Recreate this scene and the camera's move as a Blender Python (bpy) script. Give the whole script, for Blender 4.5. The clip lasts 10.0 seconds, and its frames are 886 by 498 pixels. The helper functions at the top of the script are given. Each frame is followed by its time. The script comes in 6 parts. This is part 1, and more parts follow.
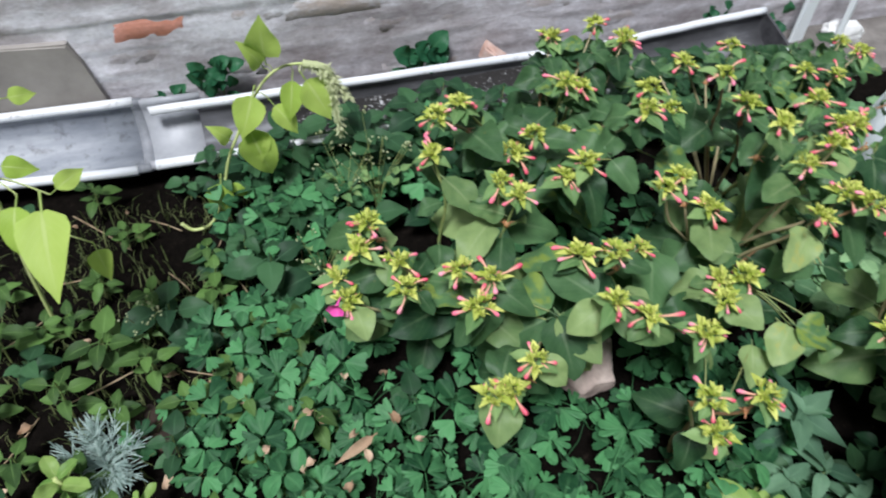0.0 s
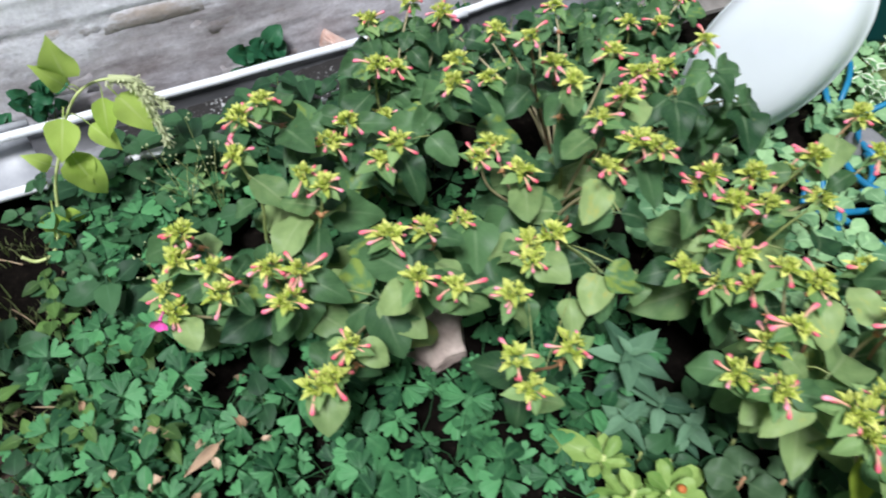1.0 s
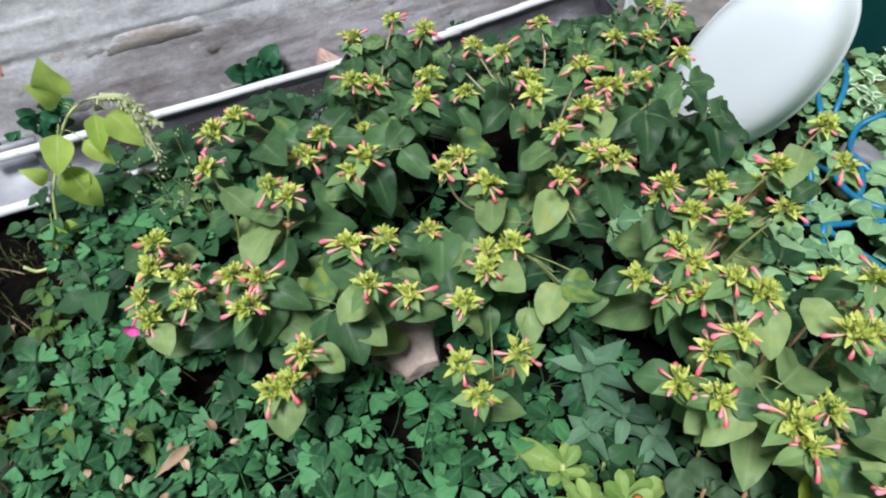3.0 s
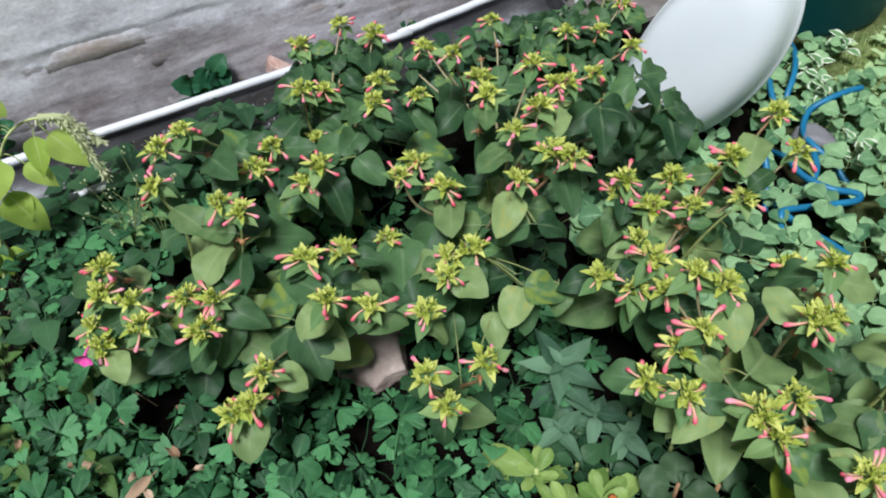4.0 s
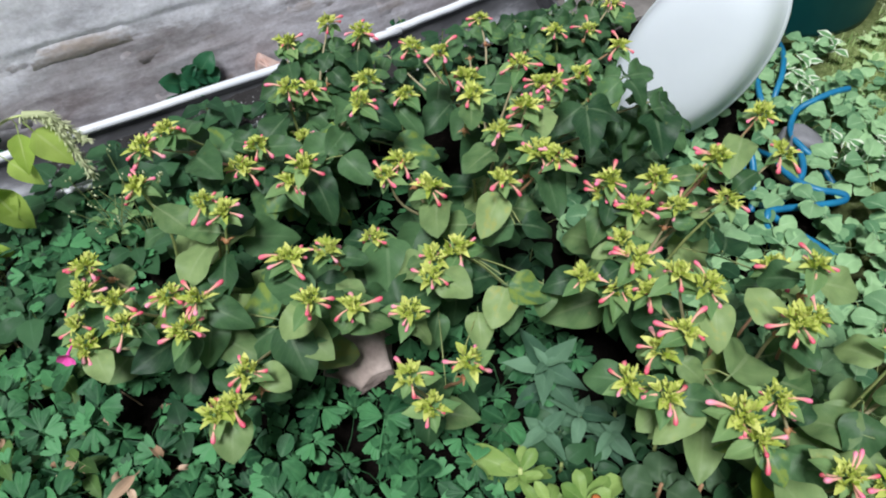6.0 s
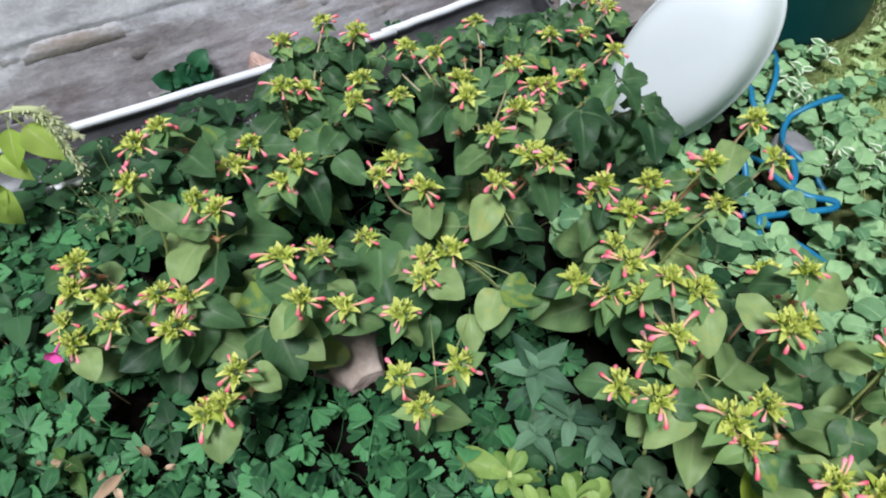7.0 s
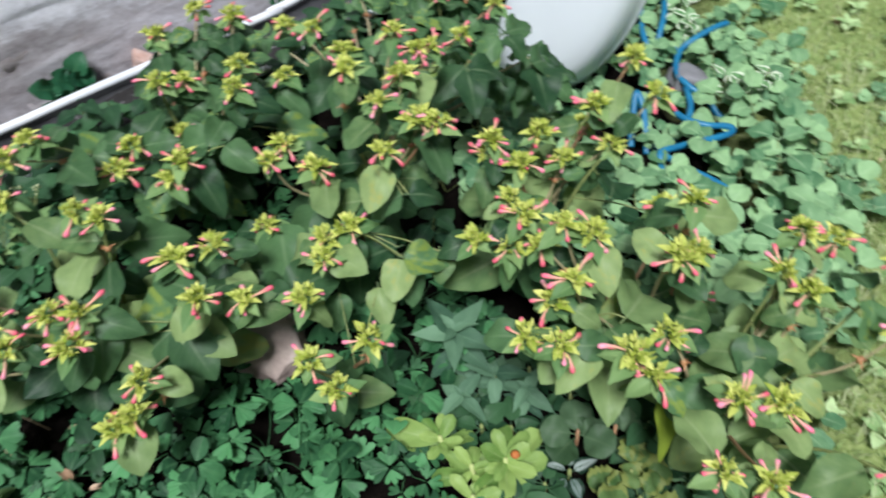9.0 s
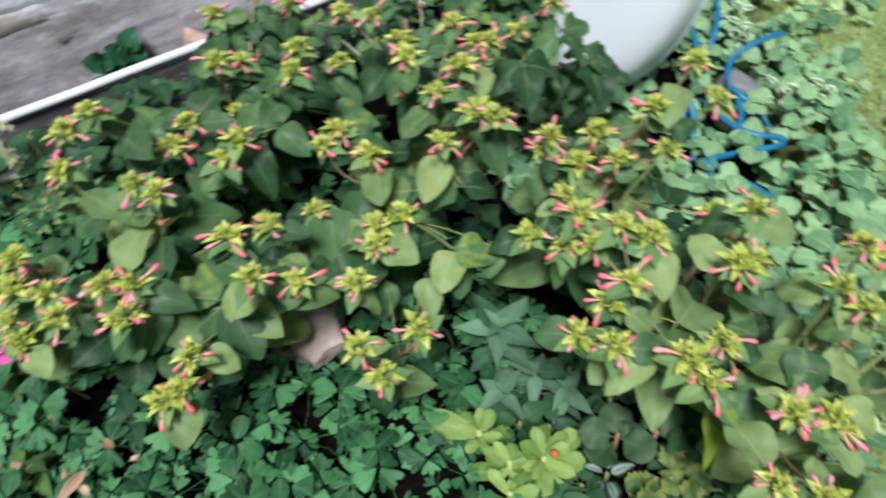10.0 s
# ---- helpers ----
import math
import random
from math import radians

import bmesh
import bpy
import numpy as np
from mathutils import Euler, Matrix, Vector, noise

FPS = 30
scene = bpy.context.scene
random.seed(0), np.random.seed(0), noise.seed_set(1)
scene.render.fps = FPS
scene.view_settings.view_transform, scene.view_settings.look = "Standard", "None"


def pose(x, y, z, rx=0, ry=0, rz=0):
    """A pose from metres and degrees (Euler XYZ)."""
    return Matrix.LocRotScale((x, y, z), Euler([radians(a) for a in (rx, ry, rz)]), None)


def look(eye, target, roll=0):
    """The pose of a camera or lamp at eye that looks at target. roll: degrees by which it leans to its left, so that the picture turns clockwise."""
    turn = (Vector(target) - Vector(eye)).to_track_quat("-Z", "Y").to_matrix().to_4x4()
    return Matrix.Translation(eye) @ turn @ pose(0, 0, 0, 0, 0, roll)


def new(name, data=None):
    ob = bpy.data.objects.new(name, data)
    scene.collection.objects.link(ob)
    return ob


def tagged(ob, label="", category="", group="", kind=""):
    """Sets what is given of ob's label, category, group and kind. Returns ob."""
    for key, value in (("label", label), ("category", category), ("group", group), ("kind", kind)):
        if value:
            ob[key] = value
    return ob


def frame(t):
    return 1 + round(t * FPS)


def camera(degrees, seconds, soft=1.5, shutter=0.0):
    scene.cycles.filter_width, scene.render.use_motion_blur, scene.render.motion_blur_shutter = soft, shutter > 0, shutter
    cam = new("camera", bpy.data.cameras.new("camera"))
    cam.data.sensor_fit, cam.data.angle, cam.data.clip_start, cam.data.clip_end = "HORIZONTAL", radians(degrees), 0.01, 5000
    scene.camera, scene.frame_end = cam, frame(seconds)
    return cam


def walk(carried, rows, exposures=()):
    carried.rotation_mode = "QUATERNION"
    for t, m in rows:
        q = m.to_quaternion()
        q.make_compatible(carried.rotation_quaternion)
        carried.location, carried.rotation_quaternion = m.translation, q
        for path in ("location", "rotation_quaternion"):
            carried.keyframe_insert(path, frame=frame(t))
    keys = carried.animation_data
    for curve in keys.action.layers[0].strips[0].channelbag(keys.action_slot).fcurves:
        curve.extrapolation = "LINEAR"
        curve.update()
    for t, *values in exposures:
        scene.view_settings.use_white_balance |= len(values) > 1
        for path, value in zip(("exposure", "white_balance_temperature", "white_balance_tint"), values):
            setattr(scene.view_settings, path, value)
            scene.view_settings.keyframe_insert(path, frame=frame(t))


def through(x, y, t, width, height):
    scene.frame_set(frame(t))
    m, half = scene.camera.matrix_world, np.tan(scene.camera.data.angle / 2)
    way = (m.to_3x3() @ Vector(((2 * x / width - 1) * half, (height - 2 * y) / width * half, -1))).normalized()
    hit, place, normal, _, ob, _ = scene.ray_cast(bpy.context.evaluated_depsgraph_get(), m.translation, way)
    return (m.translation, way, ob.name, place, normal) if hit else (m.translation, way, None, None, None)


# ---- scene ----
cam = camera(64.0, 10.0, soft=2.0, shutter=0.6)
PATH = [
    (0, (0.003, 0.011, 1.191), (0.403, 1.279, -0.303), 2.0),
    (0.5, (0.071, -0.014, 1.193), (0.52, 1.22, -0.316), 0.5),
    (0.8, (0.163, -0.022, 1.205), (0.664, 1.148, -0.338), 0.2),
    (1, (0.199, -0.064, 1.205), (0.726, 1.116, -0.322), -1.2),
    (1.5, (0.251, -0.116, 1.201), (0.74, 1.095, -0.313), -1.4),
    (2, (0.265, -0.146, 1.21), (0.71, 1.129, -0.266), -3.6),
    (2.5, (0.284, -0.152, 1.212), (0.713, 1.122, -0.269), -4.2),
    (3.8, (0.329, -0.121, 1.205), (0.833, 1.103, -0.294), -5.2),
    (4, (0.33, -0.123, 1.204), (0.849, 1.095, -0.295), -5.0),
    (4.5, (0.329, -0.124, 1.204), (0.843, 1.093, -0.297), -4.9),
    (5, (0.339, -0.12, 1.199), (0.862, 1.079, -0.313), -4.8),
    (5.5, (0.338, -0.128, 1.206), (0.843, 1.088, -0.3), -5.6),
    (5.7, (0.346, -0.126, 1.206), (0.862, 1.082, -0.302), -4.9),
    (6.8, (0.345, -0.128, 1.205), (0.895, 1.078, -0.294), -3.8),
    (7, (0.345, -0.125, 1.203), (0.898, 1.074, -0.299), -2.8),
    (7.5, (0.345, -0.13, 1.204), (0.879, 1.095, -0.284), -3.3),
    (8, (0.339, -0.132, 1.207), (0.863, 1.1, -0.279), -4.3),
    (8.5, (0.352, -0.133, 1.203), (0.885, 1.074, -0.3), -4.9),
    (8.8, (0.395, -0.153, 1.188), (0.972, 0.987, -0.351), -6.5),
    (9, (0.413, -0.159, 1.191), (1.054, 0.913, -0.371), -6.1),
    (9.5, (0.408, -0.159, 1.187), (1.101, 0.866, -0.384), -5.7),
    (10, (0.365, -0.131, 1.188), (0.965, 0.961, -0.377), -4.3),
]
walk(cam, [(t, look(eye, target, roll)) for t, eye, target, roll in PATH], exposures=[(0, 0.43), (0.5, 0.5), (1.0, 0.66), (2.0, 0.56), (2.5, 0.55), (4.0, 0.33), (5.5, 0.35), (7.0, 0.42), (8.0, 0.47), (10.0, 0.49)])

# ---- world and light ----
world = bpy.data.worlds.new("world")
scene.world = world
world.use_nodes = True
wn, wl = world.node_tree.nodes, world.node_tree.links
sky = wn.new("ShaderNodeTexSky")
sky.sky_type = "NISHITA"
sky.sun_disc = False
SUN_UP, SUN_TURN = radians(65), radians(216)
sky.sun_elevation, sky.sun_rotation = SUN_UP, SUN_TURN
sky.dust_density = 3.0
wn["Background"].inputs["Strength"].default_value = 0.024
wl.new(sky.outputs["Color"], wn["Background"].inputs["Color"])

sun = new("sun", bpy.data.lights.new("sun", "SUN"))
sun.data.energy, sun.data.angle, sun.data.color = 3.4, radians(14), (0.925, 0.955, 1.0)
toward = Vector((math.sin(SUN_TURN) * math.cos(SUN_UP), math.cos(SUN_TURN) * math.cos(SUN_UP), math.sin(SUN_UP)))
sun.matrix_world = look(toward * 20, (0, 0, 0))


# ---- materials ----
def material(name, rough=0.6, metal=0.0):
    m = bpy.data.materials.new(name)
    m.use_nodes = True
    b = m.node_tree.nodes["Principled BSDF"]
    b.inputs["Roughness"].default_value = rough
    b.inputs["Metallic"].default_value = metal
    return m, m.node_tree.nodes, m.node_tree.links, b


def noise_node(n, l, scale, detail=4.0, coords="Object", rough=0.6, stretch=None):
    tc = n.new("ShaderNodeNewGeometry" if coords == "Position" else "ShaderNodeTexCoord")
    tex = n.new("ShaderNodeTexNoise")
    tex.inputs["Scale"].default_value = scale
    tex.inputs["Detail"].default_value = detail
    tex.inputs["Roughness"].default_value = rough
    out = tc.outputs[coords]
    if stretch:
        mp = n.new("ShaderNodeMapping")
        mp.inputs["Scale"].default_value = stretch
        l.new(out, mp.inputs["Vector"])
        out = mp.outputs["Vector"]
    l.new(out, tex.inputs["Vector"])
    return tex.outputs["Fac"]


def ramp(n, l, fac, stops):
    r = n.new("ShaderNodeValToRGB")
    e = r.color_ramp.elements
    while len(e) < len(stops):
        e.new(0.5)
    for k, (p, c) in enumerate(stops):
        e[k].position = p
        e[k].color = (*c, 1.0) if len(c) == 3 else c
    l.new(fac, r.inputs["Fac"])
    return r.outputs["Color"]


def mix(n, l, fac, a, b, how="MIX"):
    m = n.new("ShaderNodeMix")
    m.data_type, m.blend_type = "RGBA", how
    for socket, v in ((m.inputs["Factor"], fac), (m.inputs["A"], a), (m.inputs["B"], b)):
        if isinstance(v, (int, float)):
            socket.default_value = v
        elif isinstance(v, tuple):
            socket.default_value = (*v, 1.0)
        else:
            l.new(v, socket)
    return m.outputs["Result"]


def calc(n, l, how, a, b=0.0):
    m = n.new("ShaderNodeMath")
    m.operation = how
    for k, v in enumerate((a, b)):
        if isinstance(v, (int, float)):
            m.inputs[k].default_value = v
        else:
            l.new(v, m.inputs[k])
    return m.outputs[0]


def bump(n, l, b, height, strength=0.3, distance=0.01):
    k = n.new("ShaderNodeBump")
    k.inputs["Strength"].default_value = strength
    k.inputs["Distance"].default_value = distance
    l.new(height, k.inputs["Height"])
    l.new(k.outputs["Normal"], b.inputs["Normal"])


def leaf_material(name, dark, light, vein, rough=0.5, through=0.25, spots=None, side_veins=9.0, edge=None, show=1.0, yellow=None, middle=0.5):
    """A leaf: colour varies leaf by leaf and over the blade, veins run along UV, some light passes through."""
    m, n, l, b = material(name, rough)
    info = n.new("ShaderNodeObjectInfo")
    island = n.new("ShaderNodeNewGeometry")
    rnd = calc(n, l, "FRACT", calc(n, l, "ADD", info.outputs["Random"], island.outputs["Random Per Island"]))
    patch = noise_node(n, l, 45.0, 3.0)
    blotch = noise_node(n, l, 26.0, 2.0)
    mottle = calc(n, l, "ADD", calc(n, l, "MULTIPLY", patch, 0.35), calc(n, l, "MULTIPLY", calc(n, l, "SUBTRACT", blotch, 0.5), 0.55))
    fac = calc(n, l, "ADD", calc(n, l, "MULTIPLY", rnd, 0.75), mottle)
    col = ramp(n, l, fac, [(0.1, dark), (0.50, tuple(p + (q - p) * middle for p, q in zip(dark, light))), (0.90, light), (0.97, yellow or light)])
    uv = n.new("ShaderNodeTexCoord")
    sep = n.new("ShaderNodeSeparateXYZ")
    l.new(uv.outputs["UV"], sep.inputs[0])
    off = calc(n, l, "ABSOLUTE", calc(n, l, "SUBTRACT", sep.outputs["X"], 0.5))
    mid = calc(n, l, "LESS_THAN", off, 0.035)
    wave = calc(n, l, "FRACT", calc(n, l, "MULTIPLY", calc(n, l, "SUBTRACT", sep.outputs["Y"], calc(n, l, "MULTIPLY", off, 0.7)), side_veins))
    ribs = calc(n, l, "MULTIPLY", calc(n, l, "LESS_THAN", wave, 0.10), 0.35)
    veins = calc(n, l, "MULTIPLY", calc(n, l, "MINIMUM", calc(n, l, "ADD", calc(n, l, "MULTIPLY", mid, calc(n, l, "SUBTRACT", 0.95, sep.outputs["Y"])), calc(n, l, "MULTIPLY", ribs, 0.55)), 0.7), show)
    col = mix(n, l, veins, col, vein)
    if spots:
        fleck = ramp(n, l, noise_node(n, l, 70.0, 2.0), [(0.70, (0, 0, 0)), (0.78, (0.6, 0.6, 0.6))])
        col = mix(n, l, fleck, col, spots)
    if edge:
        rim = ramp(n, l, calc(n, l, "ADD", off, calc(n, l, "MULTIPLY", patch, 0.22)), [(0.36, (0, 0, 0)), (0.42, (1, 1, 1))])
        col = mix(n, l, rim, col, edge)
    l.new(col, b.inputs["Base Color"])
    b.inputs["Specular IOR Level"].default_value = 0.18
    bump(n, l, b, calc(n, l, "ADD", calc(n, l, "MULTIPLY", veins, -1.0), patch), 0.25, 0.002)
    t = n.new("ShaderNodeBsdfTranslucent")
    l.new(mix(n, l, 0.4, col, (0.25, 0.45, 0.10)), t.inputs["Color"])
    k = n.new("ShaderNodeMixShader")
    k.inputs["Fac"].default_value = through
    l.new(b.outputs[0], k.inputs[1])
    l.new(t.outputs[0], k.inputs[2])
    l.new(k.outputs[0], n["Material Output"].inputs["Surface"])
    return m


M_BUSH = leaf_material("four_oclock_leaf", (0.012, 0.044, 0.020), (0.094, 0.192, 0.078), (0.26, 0.36, 0.20), 0.45, 0.15, show=0.38, middle=0.42, spots=(0.12, 0.15, 0.05), yellow=(0.20, 0.28, 0.06))
# lighter copy of the bush leaf: brighter light is put into its colours
M_LITBUSH = leaf_material("lit_four_oclock_leaf", (0.056, 0.132, 0.050), (0.285, 0.390, 0.155), (0.40, 0.48, 0.26), 0.45, 0.2, show=0.42, spots=(0.22, 0.23, 0.10), yellow=(0.36, 0.40, 0.13))
M_YELLOWING = leaf_material("yellowing_leaf", (0.15, 0.24, 0.03), (0.30, 0.38, 0.05), (0.36, 0.42, 0.10), 0.45, 0.25, show=0.6)
M_YOUNG = leaf_material("young_leaf", (0.11, 0.23, 0.085), (0.27, 0.41, 0.16), (0.38, 0.50, 0.22), 0.5, 0.25, show=0.5)
M_BRACT = leaf_material("yellow_green_bract", (0.33, 0.43, 0.05), (0.78, 0.80, 0.24), (0.70, 0.74, 0.28), 0.5, 0.25, side_veins=4.0, show=0.4)
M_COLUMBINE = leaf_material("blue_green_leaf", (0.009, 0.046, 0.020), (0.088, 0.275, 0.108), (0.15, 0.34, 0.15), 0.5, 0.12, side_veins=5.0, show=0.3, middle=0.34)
# dark green leaf; some of the understory's shade is put into its colours
M_SHADE = leaf_material("dark_shaded_weed_leaf", (0.009, 0.036, 0.017), (0.050, 0.128, 0.054), (0.09, 0.19, 0.10), 0.5, 0.12, show=0.4)
M_HERB = leaf_material("yellow_green_herb_leaf", (0.020, 0.050, 0.014), (0.105, 0.205, 0.052), (0.2, 0.34, 0.11), 0.55, 0.15, show=0.5)
M_DULL = leaf_material("dull_grass_blade", (0.05, 0.085, 0.025), (0.17, 0.20, 0.08), (0.2, 0.2, 0.1), 0.6, 0.2)
M_WEED = leaf_material("pale_weed_leaf", (0.055, 0.165, 0.078), (0.32, 0.52, 0.26), (0.40, 0.58, 0.34), 0.55, 0.15, show=0.75, middle=0.45)
M_ROSETTE = leaf_material("rosette_leaf", (0.026, 0.062, 0.026), (0.085, 0.150, 0.078), (0.13, 0.20, 0.10), 0.5, 0.15, show=0.4)
M_MINT = leaf_material("mint_leaf", (0.034, 0.092, 0.056), (0.160, 0.295, 0.180), (0.18, 0.32, 0.19), 0.6, 0.2, side_veins=11.0, show=0.5)
M_SCALLOP = leaf_material("yellow_edged_leaf", (0.045, 0.105, 0.030), (0.13, 0.21, 0.07), (0.18, 0.26, 0.10), 0.5, 0.15, edge=(0.19, 0.23, 0.065), show=0.4)
M_SILVERED = leaf_material("silver_marked_leaf", (0.10, 0.15, 0.13), (0.34, 0.40, 0.37), (0.02, 0.06, 0.035), 0.5, 0.1, edge=(0.012, 0.035, 0.020), side_veins=6.0, show=1.4)
M_IVY = leaf_material("dark_ivy_leaf", (0.012, 0.07, 0.035), (0.03, 0.13, 0.06), (0.06, 0.17, 0.08), 0.45, 0.15)
M_MARIGOLD = leaf_material("bright_leaf", (0.10, 0.22, 0.045), (0.34, 0.48, 0.14), (0.44, 0.56, 0.25), 0.42, 0.25, show=0.6)
M_AMARANTH = leaf_material("lime_leaf", (0.36, 0.54, 0.08), (0.54, 0.70, 0.17), (0.62, 0.74, 0.28), 0.5, 0.4)
M_VARIEGATED = leaf_material("variegated_leaf", (0.10, 0.26, 0.10), (0.18, 0.36, 0.15), (0.25, 0.42, 0.2), 0.5, 0.2, edge=(0.72, 0.78, 0.62))
M_DRY = leaf_material("dry_leaf", (0.28, 0.17, 0.10), (0.70, 0.52, 0.38), (0.36, 0.22, 0.13), 0.8, 0.1)
M_SILVER = leaf_material("silver_leaf", (0.20, 0.29, 0.27), (0.38, 0.48, 0.45), (0.5, 0.6, 0.55), 0.6, 0.15)
M_GRASS = leaf_material("grass_blade", (0.18, 0.32, 0.09), (0.52, 0.66, 0.29), (0.42, 0.54, 0.22), 0.6, 0.3, show=0.3)
M_LAWNLEAF = leaf_material("lawn_herb_leaf", (0.20, 0.36, 0.13), (0.54, 0.70, 0.36), (0.42, 0.55, 0.25), 0.55, 0.2, show=0.4)
M_STRAW = leaf_material("straw_blade", (0.34, 0.42, 0.20), (0.70, 0.74, 0.46), (0.6, 0.6, 0.4), 0.6, 0.3)
M_SPIKE = leaf_material("pale_seed_spike", (0.48, 0.54, 0.28), (0.72, 0.74, 0.48), (0.5, 0.55, 0.3), 0.8, 0.15)


def plain(name, colours, scale=30.0, rough=0.5, relief=0.2, metal=0.0, coords="Object", deep=0.003):
    m, n, l, b = material(name, rough, metal)
    f = noise_node(n, l, scale, 5.0, coords)
    step = 1.0 / max(1, len(colours) - 1)
    col = ramp(n, l, f, [(0.3 + 0.4 * k * step, c) for k, c in enumerate(colours)])
    l.new(col, b.inputs["Base Color"])
    if relief:
        bump(n, l, b, f, relief, deep)
    return m


M_BRANCH = plain("tan_branch", [(0.30, 0.27, 0.14), (0.44, 0.36, 0.22)], 40)
M_STEM = plain("green_stem", [(0.16, 0.22, 0.07), (0.30, 0.33, 0.12)], 60)
M_REDSTEM = plain("reddish_stem", [(0.30, 0.15, 0.08), (0.42, 0.25, 0.14)], 50)
M_NODE = plain("rusty_node", [(0.36, 0.14, 0.07), (0.50, 0.26, 0.12)], 60)
M_LIMESTEM = plain("pale_lime_stem", [(0.42, 0.52, 0.16), (0.55, 0.60, 0.28)], 50)
M_BUD, n, l, b = material("coral_pink_bud", 0.5)
tc = n.new("ShaderNodeTexCoord")
sx = n.new("ShaderNodeSeparateXYZ")
l.new(tc.outputs["UV"], sx.inputs[0])
each = n.new("ShaderNodeObjectInfo")
tint = ramp(n, l, calc(n, l, "ADD", calc(n, l, "MULTIPLY", each.outputs["Random"], 0.8), calc(n, l, "MULTIPLY", noise_node(n, l, 90.0), 0.3)), [(0.1, (0.68, 0.08, 0.14)), (0.45, (0.84, 0.15, 0.22)), (0.75, (0.88, 0.22, 0.36)), (1.0, (0.90, 0.42, 0.50))])
l.new(mix(n, l, ramp(n, l, sx.outputs["Y"], [(0.2, (1, 1, 1)), (0.6, (0, 0, 0))]), tint, (0.80, 0.42, 0.30)), b.inputs["Base Color"])
M_PETAL = plain("magenta_petal", [(0.72, 0.05, 0.36), (0.85, 0.14, 0.46)], 90, 0.5)
M_ORANGE = plain("orange_disc", [(0.32, 0.08, 0.02), (0.62, 0.22, 0.05)], 120, 0.7)
M_TWIG = plain("dry_twig", [(0.30, 0.20, 0.12), (0.5, 0.38, 0.25)], 60, 0.85)
M_WHITE = plain("white_plastic", [(0.80, 0.85, 0.88), (0.84, 0.88, 0.91)], 5, 0.42, 0.03)
M_BASIN, n, l, b = material("translucent_white_plastic", 0.4)
l.new(ramp(n, l, noise_node(n, l, 6.0, 4.0), [(0.3, (0.77, 0.82, 0.86)), (0.7, (0.82, 0.87, 0.91))]), b.inputs["Base Color"])
glow = n.new("ShaderNodeBsdfTranslucent")
glow.inputs["Color"].default_value = (0.86, 0.91, 0.93, 1.0)
both = n.new("ShaderNodeMixShader")
both.inputs["Fac"].default_value = 0.22
l.new(b.outputs[0], both.inputs[1])
l.new(glow.outputs[0], both.inputs[2])
l.new(both.outputs[0], n["Material Output"].inputs["Surface"])
M_UNION = plain("greyish_white_plastic", [(0.27, 0.28, 0.31), (0.42, 0.43, 0.46)], 12, 0.5, 0.1)
M_GASKET = plain("grey_gasket", [(0.16, 0.17, 0.19), (0.26, 0.27, 0.30)], 40, 0.7)
M_HOSE = plain("blue_hose", [(0.006, 0.125, 0.26), (0.014, 0.205, 0.37)], 20, 0.4, 0.05)
M_ROCK = plain("pinkish_stone", [(0.34, 0.26, 0.235), (0.52, 0.41, 0.365), (0.72, 0.60, 0.54)], 22, 0.85, 0.6, deep=0.006)
M_GREY = plain("grey_stone", [(0.16, 0.16, 0.17), (0.27, 0.27, 0.29)], 16, 0.85, 0.5, deep=0.008)
M_CLOD = plain("dark_earth_clod", [(0.014, 0.009, 0.007), (0.034, 0.021, 0.015), (0.075, 0.046, 0.030)], 25, 0.95, 0.8, deep=0.01)
M_APRON = plain("dusty_concrete", [(0.09, 0.08, 0.075), (0.17, 0.155, 0.145), (0.28, 0.26, 0.245)], 8, 0.93, 0.4)
M_CHIP = plain("white_paint_chip", [(0.7, 0.7, 0.7), (0.82, 0.82, 0.82)], 30, 0.6)

# painted gutter: white, scuffed and dusty
M_GUTTER, n, l, b = material("white_gutter_paint", 0.42)
streaks = ramp(n, l, noise_node(n, l, 9.0, 8.0, stretch=(0.4, 1, 1)), [(0.35, (0.66, 0.69, 0.74)), (0.58, (0.78, 0.80, 0.83)), (0.75, (0.42, 0.41, 0.42))])
grime = ramp(n, l, noise_node(n, l, 55.0, 6.0), [(0.6, (1, 1, 1)), (0.72, (0.45, 0.43, 0.42))])
l.new(mix(n, l, 0.8, streaks, grime, "MULTIPLY"), b.inputs["Base Color"])
bump(n, l, b, noise_node(n, l, 60.0, 4.0), 0.1, 0.002)

# left trough: scuffs and grime, its grey also carrying the shade inside
M_SHADED_SCUFFED, n, l, b = material("shaded_scuffed_gutter", 0.55)
streaks = ramp(n, l, noise_node(n, l, 14.0, 8.0, stretch=(0.3, 1, 1)), [(0.32, (0.15, 0.165, 0.20)), (0.5, (0.26, 0.28, 0.32)), (0.7, (0.42, 0.44, 0.48))])
grime = ramp(n, l, noise_node(n, l, 40.0, 6.0), [(0.55, (1, 1, 1)), (0.7, (0.4, 0.38, 0.37))])
l.new(mix(n, l, 0.7, streaks, grime, "MULTIPLY"), b.inputs["Base Color"])

# right trough: dirt, plus the shade below the lip put into the colour
M_TROUGH, n, l, b = material("dirty_shaded_gutter", 0.7)
streaks = ramp(n, l, noise_node(n, l, 12.0, 8.0, stretch=(0.4, 1, 1)), [(0.38, (0.045, 0.045, 0.05)), (0.58, (0.10, 0.10, 0.11)), (0.74, (0.30, 0.31, 0.33))])
l.new(streaks, b.inputs["Base Color"])

